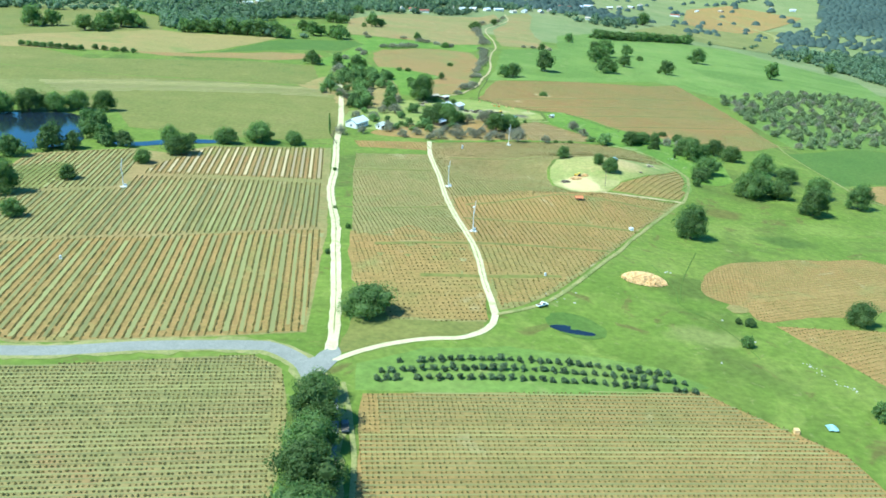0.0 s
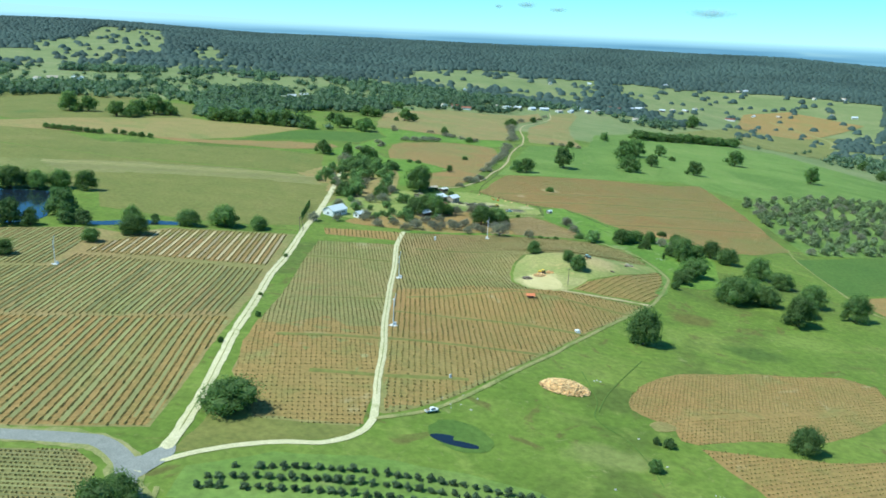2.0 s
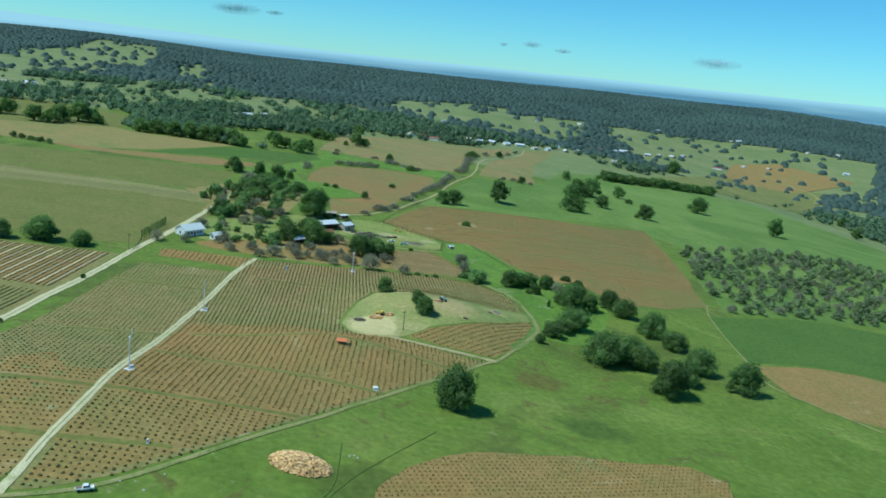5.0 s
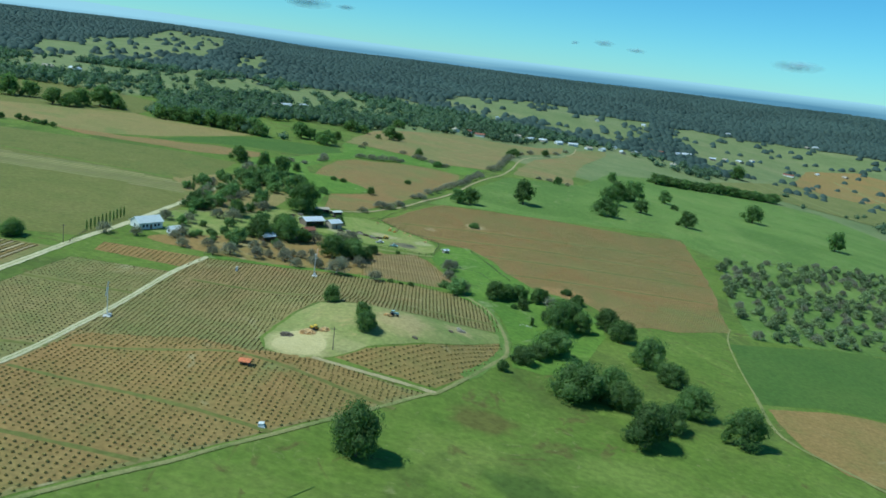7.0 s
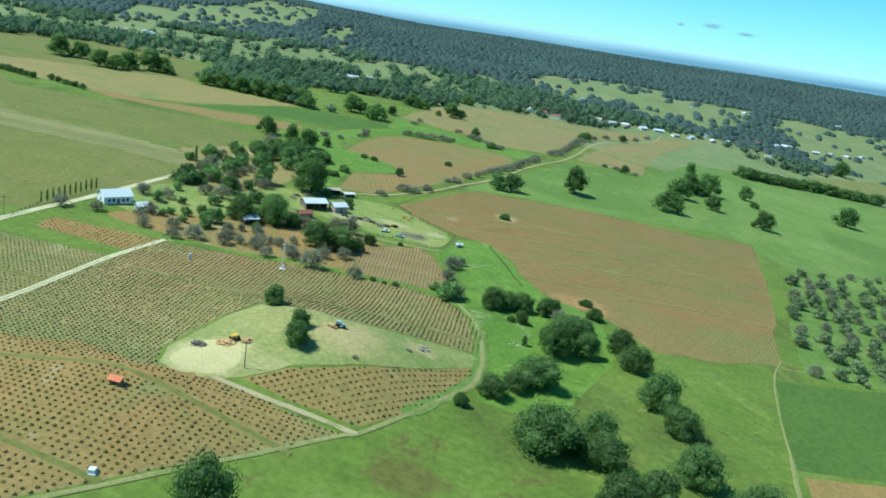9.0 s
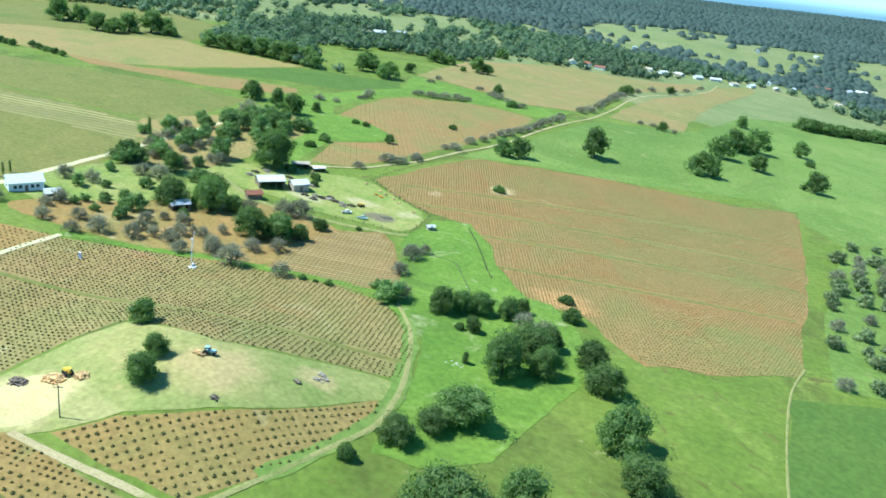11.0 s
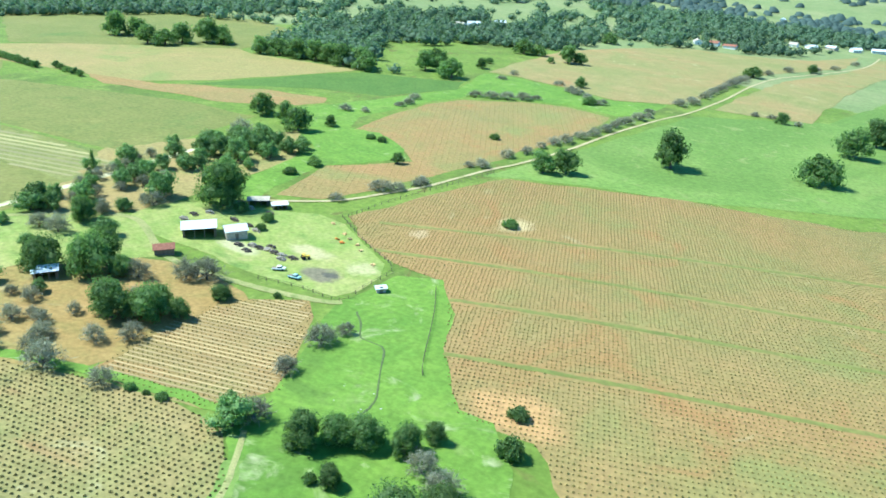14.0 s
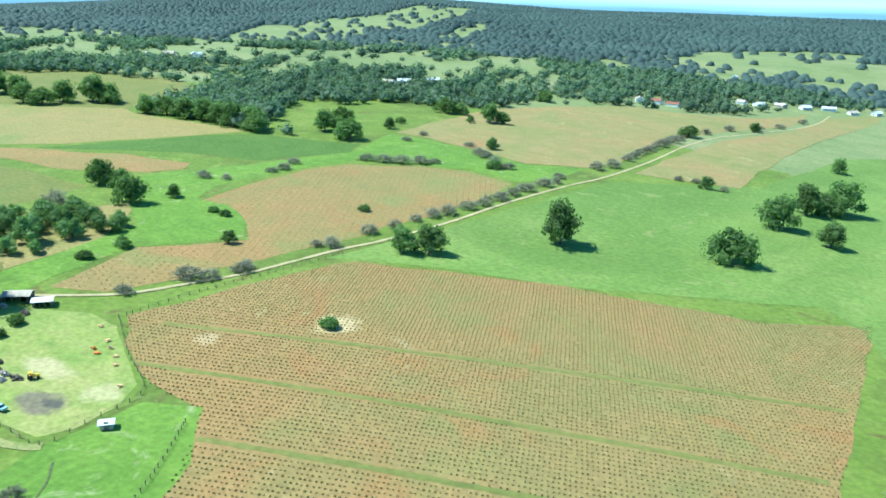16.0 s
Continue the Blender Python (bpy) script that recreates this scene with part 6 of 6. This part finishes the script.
def pickup(x, y, turn, paint, label, size=0.78):
    """A pickup truck: body, cab, windscreen, bed and wheels."""
    root = tagged(new("pickup_truck"), label, "truck")
    root.matrix_basis = pose(x, y, ground_z(x, y) + 0.15, 0, 0, turn) @ Matrix.Diagonal((size, size, size, 1))
    bpart("body", box(-2.5, -0.95, 0.45, 2.5, 0.95, 1.05), paint, root, "", 0.12)
    bm = box(-0.5, -0.85, 1.0, 1.3, 0.85, 1.75)
    for p in bm.verts:
        if p.co.z > 1.5:
            p.co.x, p.co.y = p.co.x * 0.78 - 0.02, p.co.y * 0.86
    bpart("cab", bm, paint, root, "", 0.08)
    bm = box(-0.4, -0.8, 1.15, 1.24, 0.8, 1.62)
    for p in bm.verts:
        if p.co.z > 1.5:
            p.co.x, p.co.y = p.co.x * 0.86, p.co.y * 0.93
        p.co.x, p.co.y = p.co.x * 1.06, p.co.y * 1.07
    bpart("glazing", bm, GLASS, root, "dark glass")
    bpart("bed", box(-2.4, -0.8, 1.0, -0.65, 0.8, 1.07), TIMBER, root, "dark load bed")
    for wx in (-1.55, 1.55):
        for wy in (-0.9, 0.9):
            v, f = [], []
            tube(v, f, [(wx, wy - 0.13, 0.37), (wx, wy - 0.12, 0.37), (wx, wy + 0.12, 0.37), (wx, wy + 0.13, 0.37)], [0.1, 0.37, 0.37, 0.1], 12)
            part("wheel", mesh("wheel", v, f), RUBBER, root)
    return root


pickup(20, 190.9, 30, WHITE, "white pickup truck parked beside the track", 0.66)
pickup(-25.2, 125.6, 100, GREY_PAINT, "grey pickup truck parked beside the trees")
pickup(22.7, 480.4, 35, WHITE, "white pickup truck parked in the farmyard")
pickup(30.1, 479.3, 10, TEAL, "pale teal truck parked in the farmyard")


def tractor(x, y, turn, paint, label):
    root = tagged(new("tractor"), label, "tractor")
    root.matrix_basis = pose(x, y, ground_z(x, y) + 0.1, 0, 0, turn) @ Matrix.Diagonal((0.8, 0.8, 0.8, 1))
    bpart("hood", box(0.1, -0.4, 0.7, 1.9, 0.4, 1.4), paint, root, "", 0.08)
    bpart("cab_frame", box(-1.0, -0.6, 0.8, 0.1, 0.6, 1.2), paint, root, "", 0.06)
    bpart("canopy", box(-1.1, -0.7, 2.1, 0.2, 0.7, 2.2), paint, root, "", 0.03)
    for px, py in ((-1.0, -0.6), (-1.0, 0.6), (0.1, -0.6), (0.1, 0.6)):
        bpart("canopy_post", box(px - 0.04, py - 0.04, 1.2, px + 0.04, py + 0.04, 2.12), RUBBER, root)
    for wx, wy, q in ((-0.7, -0.8, 0.75), (-0.7, 0.8, 0.75), (1.4, -0.6, 0.45), (1.4, 0.6, 0.45)):
        v, f = [], []
        tube(v, f, [(wx, wy - 0.2, q), (wx, wy - 0.18, q), (wx, wy + 0.18, q), (wx, wy + 0.2, q)], [0.15, q, q, 0.15], 14)
        part("wheel", mesh("wheel", v, f), RUBBER, root)


tractor(67, 347.5, 20, TEAL, "blue tractor parked in the clearing")
tractor(48, 328, 160, YELLOW, "yellow tractor beside a timber heap")
tractor(22.4, 491.7, 60, YELLOW, "yellow tractor parked in the farmyard")


def log_heap(x, y, l, w, h, n, mat, label, seed):
    """A heap of short split logs, each with its own ends."""
    r = random.Random(seed)
    places = []
    for i in range(n):
        a, q = r.uniform(0, 6.28), math.sqrt(r.random())
        u, t = q * math.cos(a), q * math.sin(a)
        px, py = x + u * l / 2, y + t * w / 2
        places.append((px, py, ground_z(px, py) + h * (1 - q ** 2.5) * r.uniform(0.75, 1.0), r.uniform(0.75, 1.3), r.uniform(0, 6.28)))
    v, f = [], []
    tube(v, f, [(-0.45, 0, 0.08), (0.45, 0.05, 0.16)], [0.14, 0.12], 5)
    f += [(0, 1, 2, 3), (5, 6, 7, 8)]
    ob = grow("woodpile", (v, f), places, mat, label, "woodpile", "")
    return ob


log_heap(53.6, 217, 13.5, 8.5, 2.0, 1500, PALE_WOOD, "large flat heap of pale orange split logs on grass", 1)
log_heap(47, 325.5, 5, 3.4, 1.1, 130, PALE_WOOD, "heap of yellow timber at the bare circle", 2)
log_heap(65.5, 346, 2.4, 1.6, 0.7, 26, PALE_WOOD, "small heap of pale timber beside a tractor", 12)
log_heap(42, 321.5, 4, 2.6, 0.9, 90, TIMBER, "heap of dark old timber at the bare circle", 3)
log_heap(51, 328.8, 3, 2.4, 0.8, 60, PALE_WOOD, "small heap of pale timber at the bare circle", 8)
for x, y, seed in ((84.5, 354.5, 4), (86.5, 359.5, 5), (87.5, 361, 9), (77, 337, 6), (86, 362, 7)):
    log_heap(x, y, 1.6, 0.9, 0.35, 20, WEATHERED if seed % 2 else TIMBER, "small heap of grey logs in the clearing", seed)
for i, (x, y) in enumerate(((1.2, 484.8), (4.2, 487.6), (7.1, 487.6), (10, 488.5), (12.9, 488.5), (15.8, 488.5), (19.7, 489.4), (-25.9, 486), (-26.7, 490.9), (-24.7, 495.7), (-8.2, 497.5), (-3.4, 496.5), (-14.9, 497.5), (-19, 508.5), (-11, 510), (-25, 510), (9, 490.8), (17.5, 486.5), (6, 483.5))):
    log_heap(x, y, 3.2, 2.0, 0.8, 45, WEATHERED if i % 2 else DARK_WOOD, "heap of scrap timber in the farmyard", 20 + i)
for i, (x, y) in enumerate(((19.3, 509.8), (22.1, 508.8), (18.4, 514.7), (22.2, 512.7), (9.8, 518.7), (27, 510.7), (30.8, 507.8), (40.4, 501.9))):
    log_heap(x, y, 1.1, 0.9, 0.6, 10, ORANGE if i < 2 else PALE_WOOD, "small pile of orange farm scrap by the fence", 40 + i)


def stone(x, y, q, seed):
    bm = bmesh.new()
    bmesh.ops.create_icosphere(bm, subdivisions=2, radius=q)
    for p in bm.verts:
        p.co *= 1 + 0.4 * noise.noise(p.co * 1.4 / q + Vector((seed, 0, 0)))
        p.co.z *= 0.6
    me = bpy.data.meshes.new("stone")
    bm.to_mesh(me)
    bm.free()
    me.materials.append(PALE_STONE)
    ob = tagged(new("stone", me), "pale boulder lying in grass", "stone", "meadow stones")
    ob.location = (x, y, ground_z(x, y) + q * 0.2)


sr = random.Random(33)
plant(CYPRESSES, 106.9, 395.6, 2.2, base=1.3, tall=0.28, label="small dark conifer among pale stones")
for i in range(10):
    stone(105 + sr.uniform(-2.5, 2.5), 394 + sr.uniform(-1.8, 1.2), sr.uniform(0.15, 0.3), i + 90)
for i in range(13):
    stone(26 + sr.uniform(-5, 6), 199 + sr.uniform(-5, 5), sr.uniform(0.16, 0.3), i)
for i in range(26):
    t = sr.random()
    stone(86 + 7 * t + sr.uniform(-1, 1), 172 - 13 * t + sr.uniform(-1.5, 1.5), sr.uniform(0.1, 0.26), i + 20)
for i in range(14):
    stone(84 + sr.uniform(-8, 8), 440 + sr.uniform(-6, 6), sr.uniform(0.12, 0.28), i + 60)
for x, y in ((63, 227), (62.2, 226.2), (64, 226.5), (76.1, 182.8), (71, 194.9), (62.9, 168.6)):
    stone(x, y, 0.3, x)


def fence(pts, label, gap=3.0, h=1.15):
    """Posts and two rails along a line on the ground."""
    p = spline(pts, gap)
    root = tagged(new("fence"), label, "fence")
    root.location = (p[0].x, p[0].y, ground_z(p[0].x, p[0].y))
    o = root.location
    post = None
    for a in p:
        if post is None:
            bm = box(-0.07, -0.07, -0.2, 0.07, 0.07, h)
            post = bpy.data.meshes.new("post")
            bm.to_mesh(post)
            bm.free()
            post.materials.append(DARK_WOOD)
        ob = new("post", post)
        ob.parent = root
        ob.location = Vector((a.x, a.y, ground_z(a.x, a.y))) - o
    for k in (0.5, 1.0):
        v, f = [], []
        tube(v, f, [Vector((a.x, a.y, ground_z(a.x, a.y) + k * h - 0.05)) - o for a in p], [0.03] * len(p), 4)
        part("rail", mesh("rail", v, f), DARK_WOOD, root)


fence([(8, 525.5), (28.1, 513.6), (44.4, 505.7), (48.1, 498.9), (48.8, 487.2), (49.5, 476.5), (36.8, 475.7), (23.1, 471.9)], "dark wooden rail fence round the farmyard")
fence([(64.6, 500.7), (74.1, 486), (86.3, 464.4), (90, 459)], "dark wooden rail fence beside the vineyard", 2.0)
fence([(9, 527.4), (10.5, 551.7), (15.1, 582.6), (18, 609.3)], "wooden rail fence along the dirt road")
fence([(-61.2, 363.9), (-66.3, 380.2)], "dark rail fence beside the gravel road", 2.0)

# a blue tarpaulin and a tan crate in the meadow's corner
for x, y, mat, label, name in ((79, 141.4, TEAL, "crumpled blue tarpaulin on the grass", "tarpaulin"), (69.9, 138.4, PALE_WOOD, "small tan wooden crate on the grass", "crate")):
    bm = bmesh.new()
    bmesh.ops.create_grid(bm, x_segments=8, y_segments=8, size=1.2) if name == "tarpaulin" else bmesh.ops.create_cube(bm, size=1.1)
    if name == "tarpaulin":
        for p in bm.verts:
            p.co.z = 0.35 + 0.35 * noise.noise(p.co * 1.1)
        bmesh.ops.solidify(bm, geom=list(bm.faces), thickness=0.04)
    else:
        bmesh.ops.bevel(bm, geom=list(bm.edges), offset=0.04, segments=1, affect="EDGES")
        bmesh.ops.translate(bm, vec=(0, 0, 0.5), verts=bm.verts)
    me = bpy.data.meshes.new(name)
    bm.to_mesh(me)
    bm.free()
    me.materials.append(mat)
    ob = tagged(new(name, me), label, name)
    ob.location = (x, y, ground_z(x, y) + 0.05)


# ---- clouds ----
def cloud(az, up, wide, tall):
    """A small wispy cloud far off: a flat body that thins out towards its rim."""
    bm = bmesh.new()
    bmesh.ops.create_icosphere(bm, subdivisions=4, radius=0.5, matrix=Matrix.Diagonal((wide, wide * 0.25, tall, 1)))
    me = bpy.data.meshes.new("cloud")
    bm.to_mesh(me)
    bm.free()
    me.shade_smooth()
    me.materials.append(CLOUD)
    a = radians(az)
    ob = tagged(new("cloud", me), "small flat grey cloud low in the sky", "cloud", "distant clouds", "structure")
    ob.matrix_basis = pose(4500 * math.sin(a), 4500 * math.cos(a), 118 + 4500 * math.tan(radians(up)), 0, 0, -az)


for az, up, wide, tall in ((-31.2, 2.68, 373, 68), (-34.5, 2.36, 186, 37), (-18.2, 4.24, 296, 77), (-20.0, 2.1, 265, 68), (-17.5, 2.1, 109, 31), (-10.2, 4.74, 124, 68), (-0.3, 1.78, 117, 37), (-2.2, 1.62, 49, 24), (1.8, 1.54, 109, 28), (11.6, 1.65, 262, 62)):
    cloud(az, up, wide, tall)
